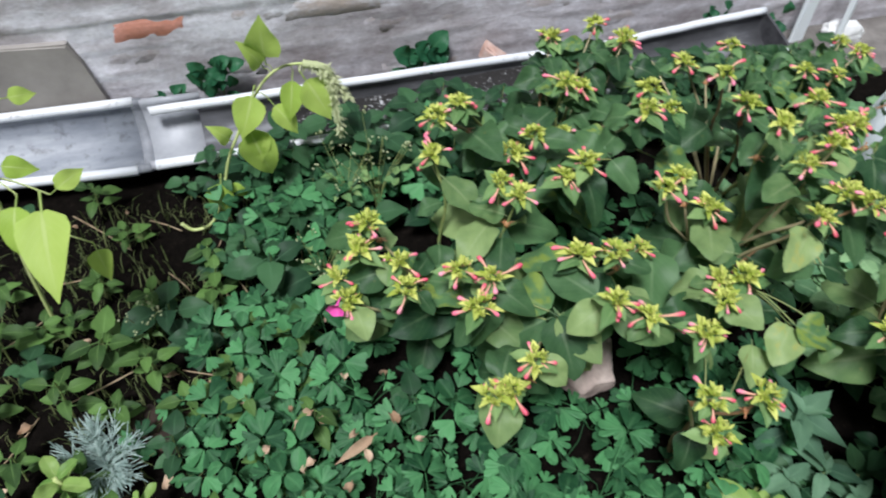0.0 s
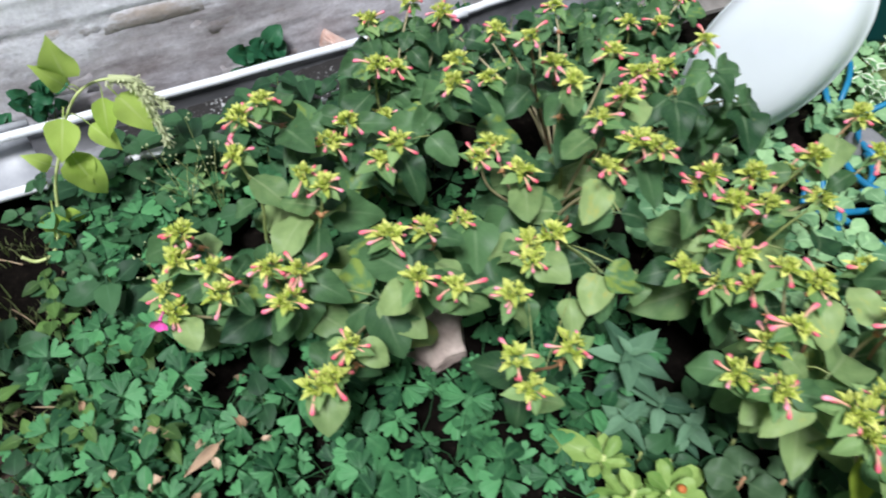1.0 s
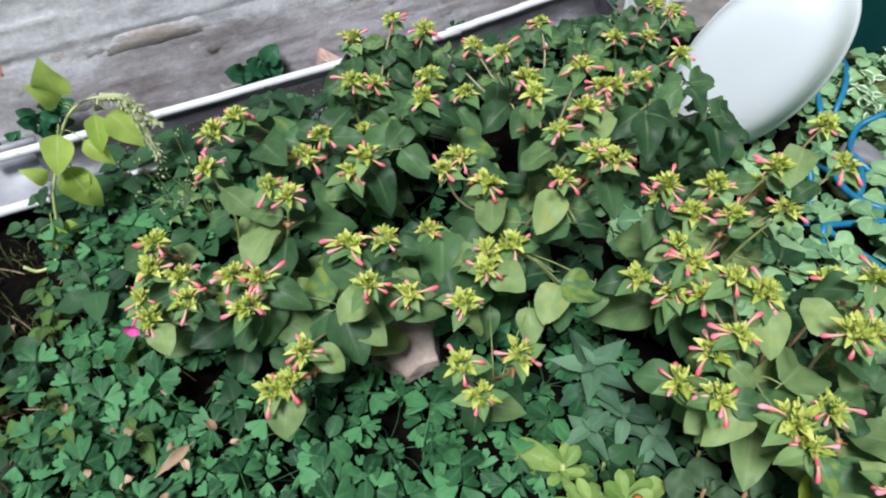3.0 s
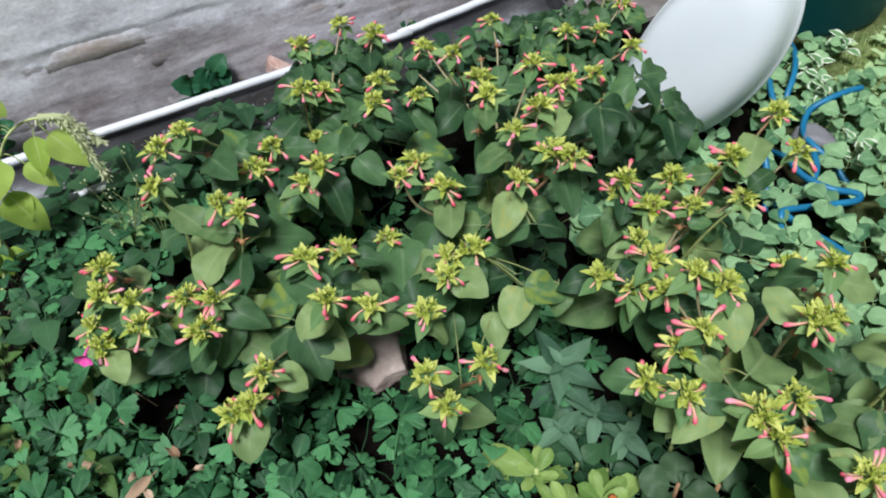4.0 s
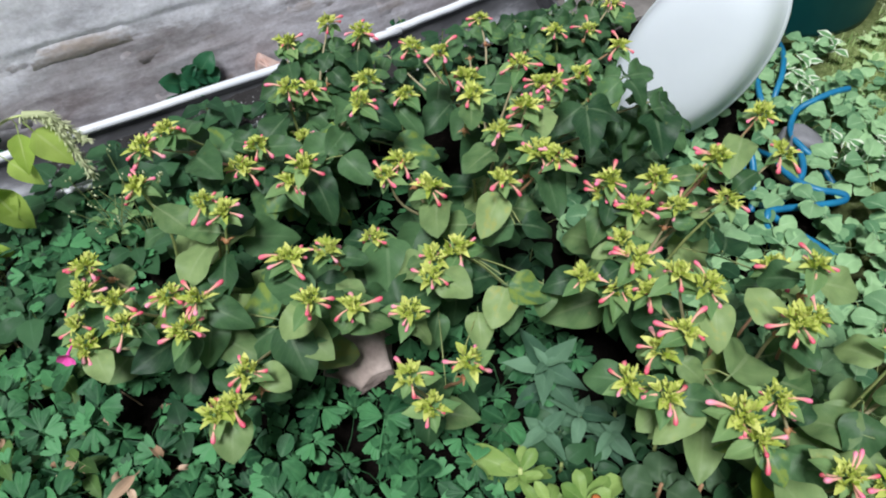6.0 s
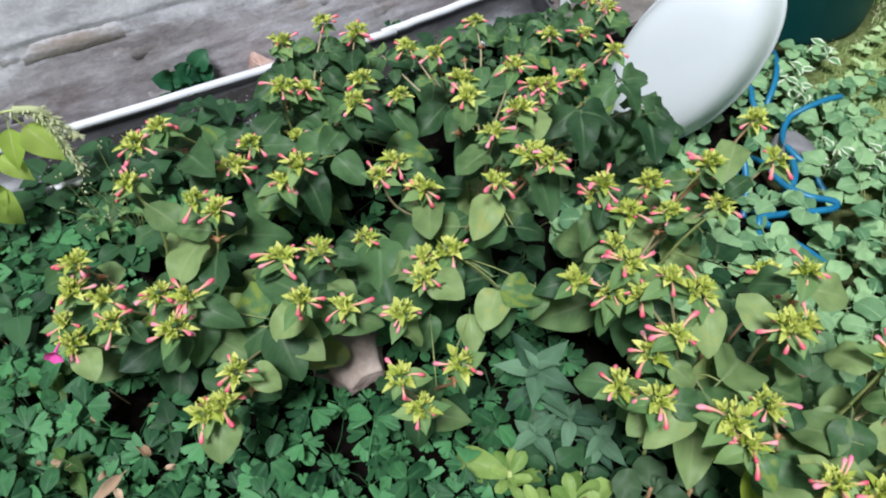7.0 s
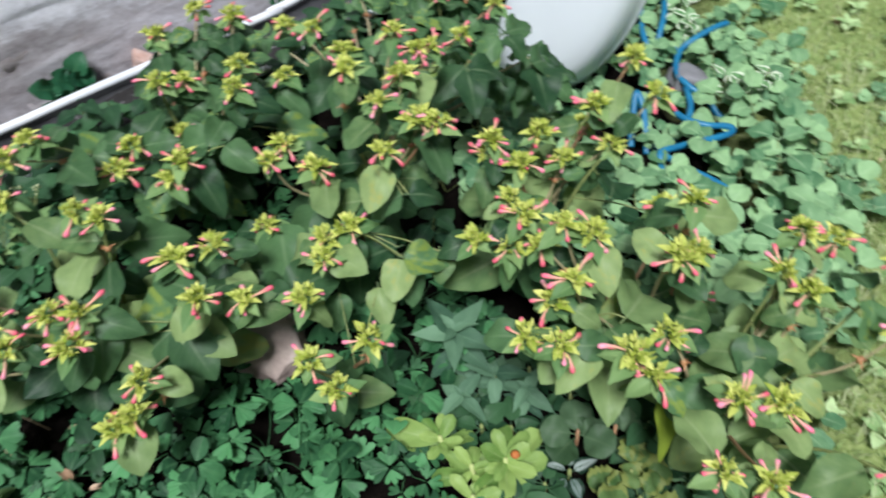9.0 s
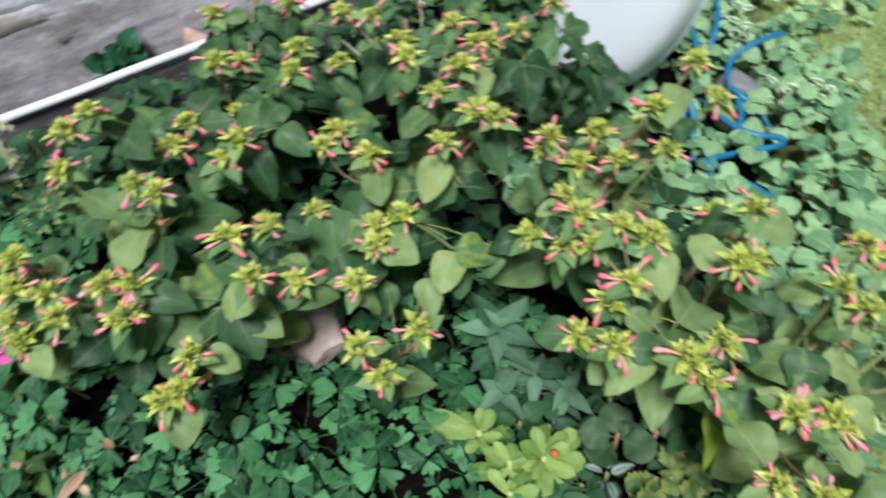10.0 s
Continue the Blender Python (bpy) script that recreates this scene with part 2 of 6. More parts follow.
# silt and paint flakes lying in the gutter
M_SILT, n, l, b = material("gutter_silt", 0.9)
fl = calc(n, l, "ADD", noise_node(n, l, 120.0, 3.0), calc(n, l, "MULTIPLY", calc(n, l, "SUBTRACT", noise_node(n, l, 5.0, 2.0), 0.52), 0.5))
l.new(ramp(n, l, fl, [(0.56, (0.018, 0.016, 0.016)), (0.62, (0.10, 0.10, 0.10)), (0.70, (0.5, 0.5, 0.52))]), b.inputs["Base Color"])
bump(n, l, b, fl, 0.8, 0.004)

# barrel: dark green plastic with water marks
M_BARREL, n, l, b = material("dark_green_plastic", 0.5)
b.inputs["Specular IOR Level"].default_value = 0.25
l.new(ramp(n, l, noise_node(n, l, 5.0, 6.0, stretch=(1, 1, 0.3)), [(0.3, (0.002, 0.046, 0.050)), (0.7, (0.004, 0.072, 0.074))]), b.inputs["Base Color"])

# old wall: brick and mortar share one smeared, weathered limewash
def wall_paint(name, brick, clay=None, cover=0.40):
    m, n, l, b = material(name, 0.93)
    b.inputs["Specular IOR Level"].default_value = 0.15
    broad = noise_node(n, l, 2.4, 5.0, "Position", 0.6, (0.8, 1, 1.6))
    smear = noise_node(n, l, 10.0, 8.0, "Position", 0.70, (0.7, 1, 1.4))
    wisps = noise_node(n, l, 9.0, 6.0, "Position", 0.65, (0.45, 1, 2.6))
    grain = noise_node(n, l, 95.0, 5.0, "Position")
    tone = calc(n, l, "ADD", calc(n, l, "ADD", calc(n, l, "MULTIPLY", broad, 0.40), calc(n, l, "MULTIPLY", smear, 0.35)), calc(n, l, "MULTIPLY", wisps, 0.25))
    col = ramp(n, l, tone, [(0.40, (0.285, 0.250, 0.258)), (0.465, (0.43, 0.398, 0.418)), (0.52, (0.57, 0.545, 0.580)), (0.58, (0.80, 0.79, 0.85))])
    if brick:
        info = n.new("ShaderNodeObjectInfo")
        clay = clay or ramp(n, l, info.outputs["Random"], [(0.0, (0.29, 0.25, 0.24)), (0.4, (0.39, 0.35, 0.345)), (0.7, (0.43, 0.35, 0.31)), (1.0, (0.34, 0.31, 0.31))])
        bare = ramp(n, l, smear, [(cover, (0.75, 0.75, 0.75)), (cover + 0.16, (0.0, 0.0, 0.0))])
        col = mix(n, l, bare, col, clay)
    # thin old whitewash, thicker and less worn on the upper courses
    here = n.new("ShaderNodeNewGeometry")
    height = n.new("ShaderNodeSeparateXYZ")
    l.new(here.outputs["Position"], height.inputs[0])
    ragged = calc(n, l, "ADD", height.outputs["Z"], calc(n, l, "MULTIPLY", calc(n, l, "SUBTRACT", smear, 0.5), 0.20))
    ragged = calc(n, l, "ADD", ragged, calc(n, l, "MULTIPLY", calc(n, l, "SUBTRACT", wisps, 0.5), 0.16))
    # the coat reaches lower further along the wall
    lower = calc(n, l, "MINIMUM", calc(n, l, "MULTIPLY", calc(n, l, "SUBTRACT", height.outputs["X"], 0.22), 0.13), 0.06)
    ragged = calc(n, l, "ADD", ragged, lower)
    wash = ramp(n, l, ragged, [(0.285, (0.0, 0.0, 0.0)), (0.325, (0.72, 0.72, 0.72)), (0.40, (0.90, 0.90, 0.90))])
    col = mix(n, l, wash, col, ramp(n, l, smear, [(0.36, (0.60, 0.59, 0.64)), (0.48, (0.80, 0.80, 0.86)), (0.62, (0.92, 0.92, 0.98))]))
    col = mix(n, l, 0.5, col, ramp(n, l, grain, [(0.3, (0.74, 0.73, 0.73)), (0.7, (1.18, 1.18, 1.18))]), "MULTIPLY")
    l.new(col, b.inputs["Base Color"])
    bump(n, l, b, calc(n, l, "ADD", calc(n, l, "MULTIPLY", smear, 2.0), calc(n, l, "ADD", calc(n, l, "MULTIPLY", wisps, 0.5), calc(n, l, "MULTIPLY", grain, 0.6))), 0.28, 0.006)
    return m


M_BRICK = wall_paint("limewashed_brick", True)
M_MORTAR = wall_paint("grey_mortar", False)
M_REDBRICK = wall_paint("orange_brick", True, (0.66, 0.20, 0.09), 0.60)
M_PINKBRICK = plain("pale_red_brick", [(0.42, 0.24, 0.19), (0.52, 0.36, 0.31), (0.58, 0.50, 0.46)], 18, 0.9, 0.5, deep=0.006)
M_TANBRICK = wall_paint("tan_brick", True, (0.52, 0.43, 0.37), 0.45)

M_CEMENT = plain("smooth_cement", [(0.26, 0.24, 0.225), (0.33, 0.305, 0.285), (0.39, 0.36, 0.34)], 11, 0.9, 0.35)

# ground: dark soil with crumbs, mossy and strawy towards the lawn
M_SOIL, n, l, b = material("garden_soil", 0.95)
tc = n.new("ShaderNodeTexCoord")
sx = n.new("ShaderNodeSeparateXYZ")
l.new(tc.outputs["Object"], sx.inputs[0])
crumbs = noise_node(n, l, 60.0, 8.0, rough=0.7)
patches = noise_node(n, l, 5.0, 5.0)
# below real soil's tone: the black shade between leaves is in this colour
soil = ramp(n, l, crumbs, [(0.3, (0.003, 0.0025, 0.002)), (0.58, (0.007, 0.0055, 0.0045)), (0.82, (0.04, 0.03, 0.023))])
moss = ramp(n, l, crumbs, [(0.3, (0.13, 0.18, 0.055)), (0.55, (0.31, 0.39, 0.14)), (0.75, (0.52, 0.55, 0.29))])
border = calc(n, l, "MINIMUM", calc(n, l, "ADD", 1.62, calc(n, l, "MULTIPLY", sx.outputs["Y"], 0.45)), calc(n, l, "ADD", 1.37, calc(n, l, "MULTIPLY", sx.outputs["Y"], 1.9)))
edge = calc(n, l, "ADD", calc(n, l, "SUBTRACT", sx.outputs["X"], border), calc(n, l, "MULTIPLY", patches, 0.4))
edge_map = n.new("ShaderNodeMapRange")
edge_map.inputs["From Min"].default_value, edge_map.inputs["From Max"].default_value = -0.15, 0.30
l.new(edge, edge_map.inputs["Value"])
# the bed is a patch by the wall: lawn in front of it and beyond its far end
front = calc(n, l, "SUBTRACT", -0.25, sx.outputs["Y"])
far_end = calc(n, l, "SUBTRACT", -1.9, sx.outputs["X"])
edge = calc(n, l, "MAXIMUM", edge, calc(n, l, "ADD", calc(n, l, "MAXIMUM", front, far_end), calc(n, l, "MULTIPLY", patches, 0.3)))
l.new(edge, edge_map.inputs["Value"])
bed_end = n.new("ShaderNodeMapRange")
bed_end.inputs["From Min"].default_value, bed_end.inputs["From Max"].default_value = 1.15, 0.85
l.new(sx.outputs["Y"], bed_end.inputs["Value"])
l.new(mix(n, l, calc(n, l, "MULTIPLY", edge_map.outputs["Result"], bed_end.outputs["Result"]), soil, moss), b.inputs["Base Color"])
b.inputs["Specular IOR Level"].default_value = 0.05
bump(n, l, b, crumbs, 0.9, 0.012)


# ---- building helpers ----
def as_object(name, bm, mat, parent=None, label="", smooth=False):
    me = bpy.data.meshes.new(name)
    bmesh.ops.recalc_face_normals(bm, faces=bm.faces)
    bm.to_mesh(me)
    bm.free()
    me.materials.append(mat)
    if smooth:
        me.polygons.foreach_set("use_smooth", [True] * len(me.polygons))
    ob = new(name, me)
    ob.parent = parent
    if label:
        ob["label"] = label
    return ob


def part(name, bm, mat, parent, label="", smooth=False):
    return as_object(name, bm, mat, parent, label, smooth)


def placed(name, me, parent, m):
    """One more object on a shared mesh, at the pose m (in world space; parents stand unturned at their base)."""
    ob = new(name, me)
    ob.parent = parent
    ob.matrix_basis = Matrix.Translation(-parent.location) @ m if parent else m
    return ob


def thing(name, at, label, category, group=""):
    ob = new(name)
    ob.location = at
    ob.empty_display_size = 0.05
    return tagged(ob, label, category, group)


def aim(at, way, up=(0, 0, 1), size=1.0):
    """A pose at a place: +Y along way, +Z as near to up as it can be."""
    y = Vector(way).normalized()
    z = Vector(up)
    x = y.cross(z)
    if x.length < 1e-4:
        x = Vector((1, 0, 0))
    x.normalize()
    z = x.cross(y)
    m = Matrix((x, y, z)).transposed().to_4x4()
    return Matrix.Translation(at) @ m @ Matrix.Scale(size, 4)


def mesh_of(name, verts, faces, uvs, mats, smooth=True, slots=None):
    me = bpy.data.meshes.new(name)
    me.from_pydata(verts, [], faces)
    layer = me.uv_layers.new(name="UVMap")
    flat = []
    for poly in me.polygons:
        for v in poly.vertices:
            flat += uvs[v]
    layer.data.foreach_set("uv", flat)
    for m in mats:
        me.materials.append(m)
    if slots:
        me.polygons.foreach_set("material_index", slots)
    if smooth:
        me.polygons.foreach_set("use_smooth", [True] * len(me.polygons))
    me.update()
    return me


def width_at(t, shape):
    lo, hi = {"ovate": (0.40, 0.95), "egg": (0.46, 0.80), "point": (0.45, 1.2), "heart": (0.25, 0.9), "lance": (0.55, 1.15), "spoon": (1.25, 0.42), "oblong": (0.75, 0.42),
              "oval": (0.5, 0.5), "blade": (0.3, 0.6)}[shape]
    peak = lo / (lo + hi)
    return (t ** lo * (1 - t) ** hi) / (peak ** lo * (1 - peak) ** hi)


class Shape:
    """Collects vertices, faces and UVs of one mesh."""

    def __init__(self):
        self.v, self.f, self.uv = [], [], []

    def add(self, verts, faces, uvs, m=None):
        k = len(self.v)
        self.v += [tuple(m @ Vector(p)) if m else tuple(p) for p in verts]
        self.f += [tuple(i + k for i in f) for f in faces]
        self.uv += uvs

    def blade(self, length, width, shape="ovate", fold=0.3, droop=0.5, wave=0.0, seg=8, cols=4, teeth=0.0, twist=0.0, stalk=0.0, m=None):
        verts, faces, uvs = [], [], []
        y = z = 0.0
        for i in range(seg + 1):
            t = i / seg
            a = -droop * (t - 0.15)
            if i:
                y += math.cos(a) * length / seg
                z += math.sin(a) * length / seg
            w = max(0.0006, 0.5 * width * width_at(min(0.999, max(0.004, t)), shape))
            if teeth:
                w *= 1 + teeth * (1 if i % 2 else -1)
            for j in range(cols + 1):
                s = 2 * j / cols - 1
                x = s * w
                lift = fold * abs(x) + wave * abs(x) * math.sin(9 * t + 2 * s + twist * 7)
                c = math.cos(twist * t)
                verts.append((x * c, y - math.sin(a) * lift, z + math.cos(a) * lift + x * math.sin(twist * t)))
                uvs.append((0.5 + 0.5 * s, t))
        for i in range(seg):
            for j in range(cols):
                a = i * (cols + 1) + j
                faces.append((a, a + 1, a + cols + 2, a + cols + 1))
        if stalk:
            verts = [(p[0], p[1] + stalk, p[2]) for p in verts]
            k, r = len(verts), 0.0012 + 0.008 * width
            for yy in (0, stalk * 1.1):
                for q in range(3):
                    verts.append((r * math.cos(q * 2.094), yy, r * math.sin(q * 2.094)))
                    uvs.append((0.5, 0.0))
            for q in range(3):
                p = (q + 1) % 3
                faces.append((k + q, k + p, k + 3 + p, k + 3 + q))
        self.add(verts, faces, uvs, m)

    def tube(self, path, radii, sides=6, cap=True):
        """A round tube along a path of points."""
        path = [Vector(p) for p in path]
        verts, faces, uvs = [], [], []
        side = None
        for i, p in enumerate(path):
            d = (path[min(i + 1, len(path) - 1)] - path[max(i - 1, 0)]).normalized()
            if side is None:
                side = d.orthogonal().normalized()
            side = (side - d * side.dot(d)).normalized()
            other = d.cross(side)
            r = radii[i] if isinstance(radii, (list, tuple)) else radii
            for q in range(sides):
                a = 2 * math.pi * q / sides
                verts.append(p + side * (r * math.cos(a)) + other * (r * math.sin(a)))
                uvs.append((0.5, i / max(1, len(path) - 1)))
        for i in range(len(path) - 1):
            for q in range(sides):
                a, b2 = i * sides + q, i * sides + (q + 1) % sides
                faces.append((a, b2, b2 + sides, a + sides))
        if cap:
            faces.append(tuple(range(sides))[::-1])
            faces.append(tuple(len(verts) - sides + q for q in range(sides)))
        self.add(verts, faces, uvs)

    def mesh(self, name, *mats, smooth=True):
        return mesh_of(name, self.v, self.f, self.uv, mats, smooth)


def bend(points, steps=8):
    """A smooth line through points (Catmull-Rom)."""
    p = [Vector(q) for q in points]
    p = [2 * p[0] - p[1]] + p + [2 * p[-1] - p[-2]]
    out = []
    for i in range(1, len(p) - 2):
        a, b2, c, d = p[i - 1:i + 3]
        for k in range(steps):
            t = k / steps
            out.append(0.5 * ((2 * b2) + (c - a) * t + (2 * a - 5 * b2 + 4 * c - d) * t * t + (3 * b2 - a - 3 * c + d) * t ** 3))
    return out + [p[-2]]


def bed_edge(y):
    """Where the creeping weeds give way to the lawn."""
    return max(1.02, min(1.29 + 1.9 * y, 1.58 + 0.45 * y))


def soil_height(x, y):
    h = 0.022 * noise.noise((x * 4.1, y * 4.1, 0.3)) + 0.010 * noise.noise((x * 14, y * 14, 1.7))
    rise = max(0.0, min(1.0, (y - 1.12) / 0.2))
    near = max(0.0, 1.0 - max(abs(x - 0.8), abs(y - 0.6)) / 6.0)
    return h * near * (1 - 0.8 * rise) + 0.022 * rise * near


# ---- ground ----
def axis(lo, hi, step, far):
    inner = [lo + step * k for k in range(int((hi - lo) / step) + 1)]
    out, d = [], step
    while d < far:
        d *= 1.6
        out.append(d)
    return [lo - d for d in out[::-1]] + inner + [inner[-1] + d for d in out]


def build_ground():
    xs, ys = axis(-1.4, 3.2, 0.03, 160), axis(-1.2, 1.75, 0.03, 160)
    verts = [(x, y, soil_height(x, y)) for y in ys for x in xs]
    w = len(xs)
    faces = [(j * w + i, j * w + i + 1, (j + 1) * w + i + 1, (j + 1) * w + i) for j in range(len(ys) - 1) for i in range(w - 1)]
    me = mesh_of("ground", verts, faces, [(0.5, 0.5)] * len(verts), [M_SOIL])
    tagged(new("ground", me), "dark crumbly garden soil, blackened for leaf shade, turning to mossy lawn", "ground", kind="structure")


build_ground()

# ---- house wall ----
WALL_Y = 1.600
FLOOR_COURSE, COURSE, BRICK_L, BRICK_H = -0.017, 0.0693, 0.246, 0.0585


def plaster_edge(x):
    return 0.318 + 0.010 * noise.noise((x * 3.5, 1.0, 5.0)) + 0.005 * noise.noise((x * 17.0, 2.0, 5.0))


def build_wall():
    """Slurried wall face: rough, with mortar squeezed out in broken ridges along the bed joints."""
    bm = bmesh.new()
    xs = [-3.0, -2.0] + [-1.4 + 0.014 * k for k in range(295)] + [3.2, 4.0]
    zs = [-0.15 + 0.0077 * k for k in range(118)] + [1.2, 1.8, 2.6]
    rows = []
    for z in zs:
        row = []
        for x in xs:
            wander = 0.010 * noise.noise((x * 4.0, z * 2.0, 7.0))
            joint = ((z + wander - FLOOR_COURSE) / COURSE + 0.5) % 1.0 - 0.5
            squeeze = max(0.0, 0.25 + noise.noise((x * 5.5, round(z / COURSE) * 3.1, 9.0)))
            ridge = 0.0036 * squeeze * math.exp(-(joint / 0.13) ** 2)
            y = WALL_Y - 0.0010 - ridge + 0.0017 * noise.noise((x * 5, z * 9, 2.0)) + 0.0015 * noise.noise((x * 23, z * 30, 4.0)) + 0.0009 * noise.noise((x * 60, z * 70, 6.0))
            # a coat of lime plaster ends in a ragged edge above the fifth course
            brink = plaster_edge(x)
            y -= 0.0028 * min(1.0, max(0.0, (z - brink) / 0.008))
            row.append(bm.verts.new((x, y, z)))
        rows.append(row)
    for a, c in zip(rows, rows[1:]):
        for i in range(len(xs) - 1):
            bm.faces.new((a[i], a[i + 1], c[i + 1], c[i]))
    edge = [e for e in bm.edges if e.is_boundary]
    back = bmesh.ops.extrude_edge_only(bm, edges=edge)["geom"]
    for v in back:
        if isinstance(v, bmesh.types.BMVert):
            v.co.y = WALL_Y + 0.35
    bmesh.ops.contextual_create(bm, geom=[e for e in bm.edges if e.is_boundary])
    wall = as_object("wall_north", bm, M_MORTAR, smooth=True)
    tagged(wall, "old brick house wall smeared with grey lime mortar", "wall", kind="structure")
    return wall


wall_north = build_wall()


def build_plinth():
    """Smooth cement patch on the wall's foot, with a slanting broken end."""
    bm = bmesh.new()
    outline = [(-1.6, -0.1), (-0.352, -0.1), (-0.356, 0.10), (-0.372, 0.17), (-0.385, 0.235), (-0.404, 0.289), (-0.62, 0.30), (-1.0, 0.305), (-1.6, 0.31)]
    front = [bm.verts.new((x, WALL_Y - 0.022, z)) for x, z in outline]
    back = [bm.verts.new((x, WALL_Y + 0.02, z)) for x, z in outline]
    bm.faces.new(front)
    for k in range(len(outline)):
        j = (k + 1) % len(outline)
        bm.faces.new((front[k], back[k], back[j], front[j]))
    bmesh.ops.bevel(bm, geom=[e for e in bm.edges if e.verts[0] in front and e.verts[1] in front], offset=0.005, segments=2, affect="EDGES")
    tagged(as_object("plinth_trim", bm, M_CEMENT), "smooth grey cement patch with a broken end on the wall's foot", "trim", kind="structure")


build_plinth()


def build_apron():
    """Dusty concrete strip at the wall's foot past the gutter's end."""
    bm = bmesh.new()
    xs, ys = [1.50 + 0.06 * k for k in range(30)], [1.34 + 0.05 * k for k in range(6)]
    rows = [[bm.verts.new((x, min(y + (0.03 * noise.noise((x * 5, 3, 1)) if y < 1.36 else 0), 1.595), 0.034 + 0.004 * noise.noise((x * 6, y * 6, 5)))) for x in xs] for y in ys]
    for a, c in zip(rows, rows[1:]):
        for k in range(len(xs) - 1):
            bm.faces.new((a[k], a[k + 1], c[k + 1], c[k]))
    side = bmesh.ops.extrude_edge_only(bm, edges=[e for e in bm.edges if e.is_boundary])["geom"]
    for v in side:
        if isinstance(v, bmesh.types.BMVert):
            v.co.z = -0.06
    tagged(as_object("pavement", bm, M_APRON), "dusty grey concrete strip along the wall's foot", "pavement", kind="structure")


build_apron()


# ---- rain gutter lying along the wall ----
def gutter_ring(width, depth, lip, thick):
    """Half-round cross-section with rolled lips: (y, z) outer and inner, from the back lip round to the front."""
    r = width / 2
    out = [(r + lip * 0.2 + lip * math.cos(math.pi * (-0.5 + 1.5 * k / 6)), lip * math.sin(math.pi * (-0.5 + 1.5 * k / 6))) for k in range(7)]
    inner = [((r - thick) * math.cos(-math.pi * k / 14), depth * (1 - thick / depth) * math.sin(-math.pi * k / 14)) for k in range(1, 14)]
    lip2 = [(-p[0], p[1]) for p in out[::-1]]
    outer = [(r * math.cos(-math.pi * k / 14), depth * math.sin(-math.pi * k / 14)) for k in range(13, 0, -1)]
    return out + inner + lip2 + outer


def splay(x, y):
    """Widens the left run's front edge towards the union to fit the camera's view."""
    return y * (1 + 0.17 * min(1.0, max(0.0, (x + 0.62) / 0.315))) if y < 0 else y


def gutter_piece(name, x0, x1, width, depth, parent, mat, label="", lip=0.0095, slope=0.0, bent=False, shear=0.0):
    ring = gutter_ring(width, depth, lip, 0.003)
    bm = bmesh.new()
    n_steps = max(2, int((x1 - x0) / 0.12))
    rows = []
    for k in range(n_steps + 1):
        x = x0 + (x1 - x0) * k / n_steps
        sag = 0.002 * noise.noise((x * 3, 0.5, 0.1))
        rows.append([bm.verts.new((x - shear * y, (splay(x, y) if bent else y) + sag, z + sag + slope * (x - x0))) for y, z in ring])
    for a, c in zip(rows, rows[1:]):
        for i in range(len(ring)):
            j = (i + 1) % len(ring)
            bm.faces.new((a[i], a[j], c[j], c[i]))
    bm.faces.new(rows[0])
    bm.faces.new(rows[-1][::-1])
    return part(name, bm, mat, parent, label, smooth=True)


def gutter_lips(x0, x1, width, parent, slope=0.0, r=0.0112, front=None, bent=False):
    """The rolled white beads along both edges; the front one may start further on."""
    for side in (1, -1):
        a = x0 if side > 0 or front is None else front
        s = Shape()
        line = [(a + (x1 - a) * k / 20, side * (width / 2 + 0.0019) + 0.002 * noise.noise((x0 + k / 2, 0.5, 0.1)), 0.0015 + slope * (x1 - a) * k / 20) for k in range(21)]
        s.tube([(x, splay(x, y) if bent else y, z) for x, y, z in line], r, 10)
        ob = placed("lip", s.mesh("lip", M_GUTTER), None, Matrix.Identity(4))
        ob.parent = parent


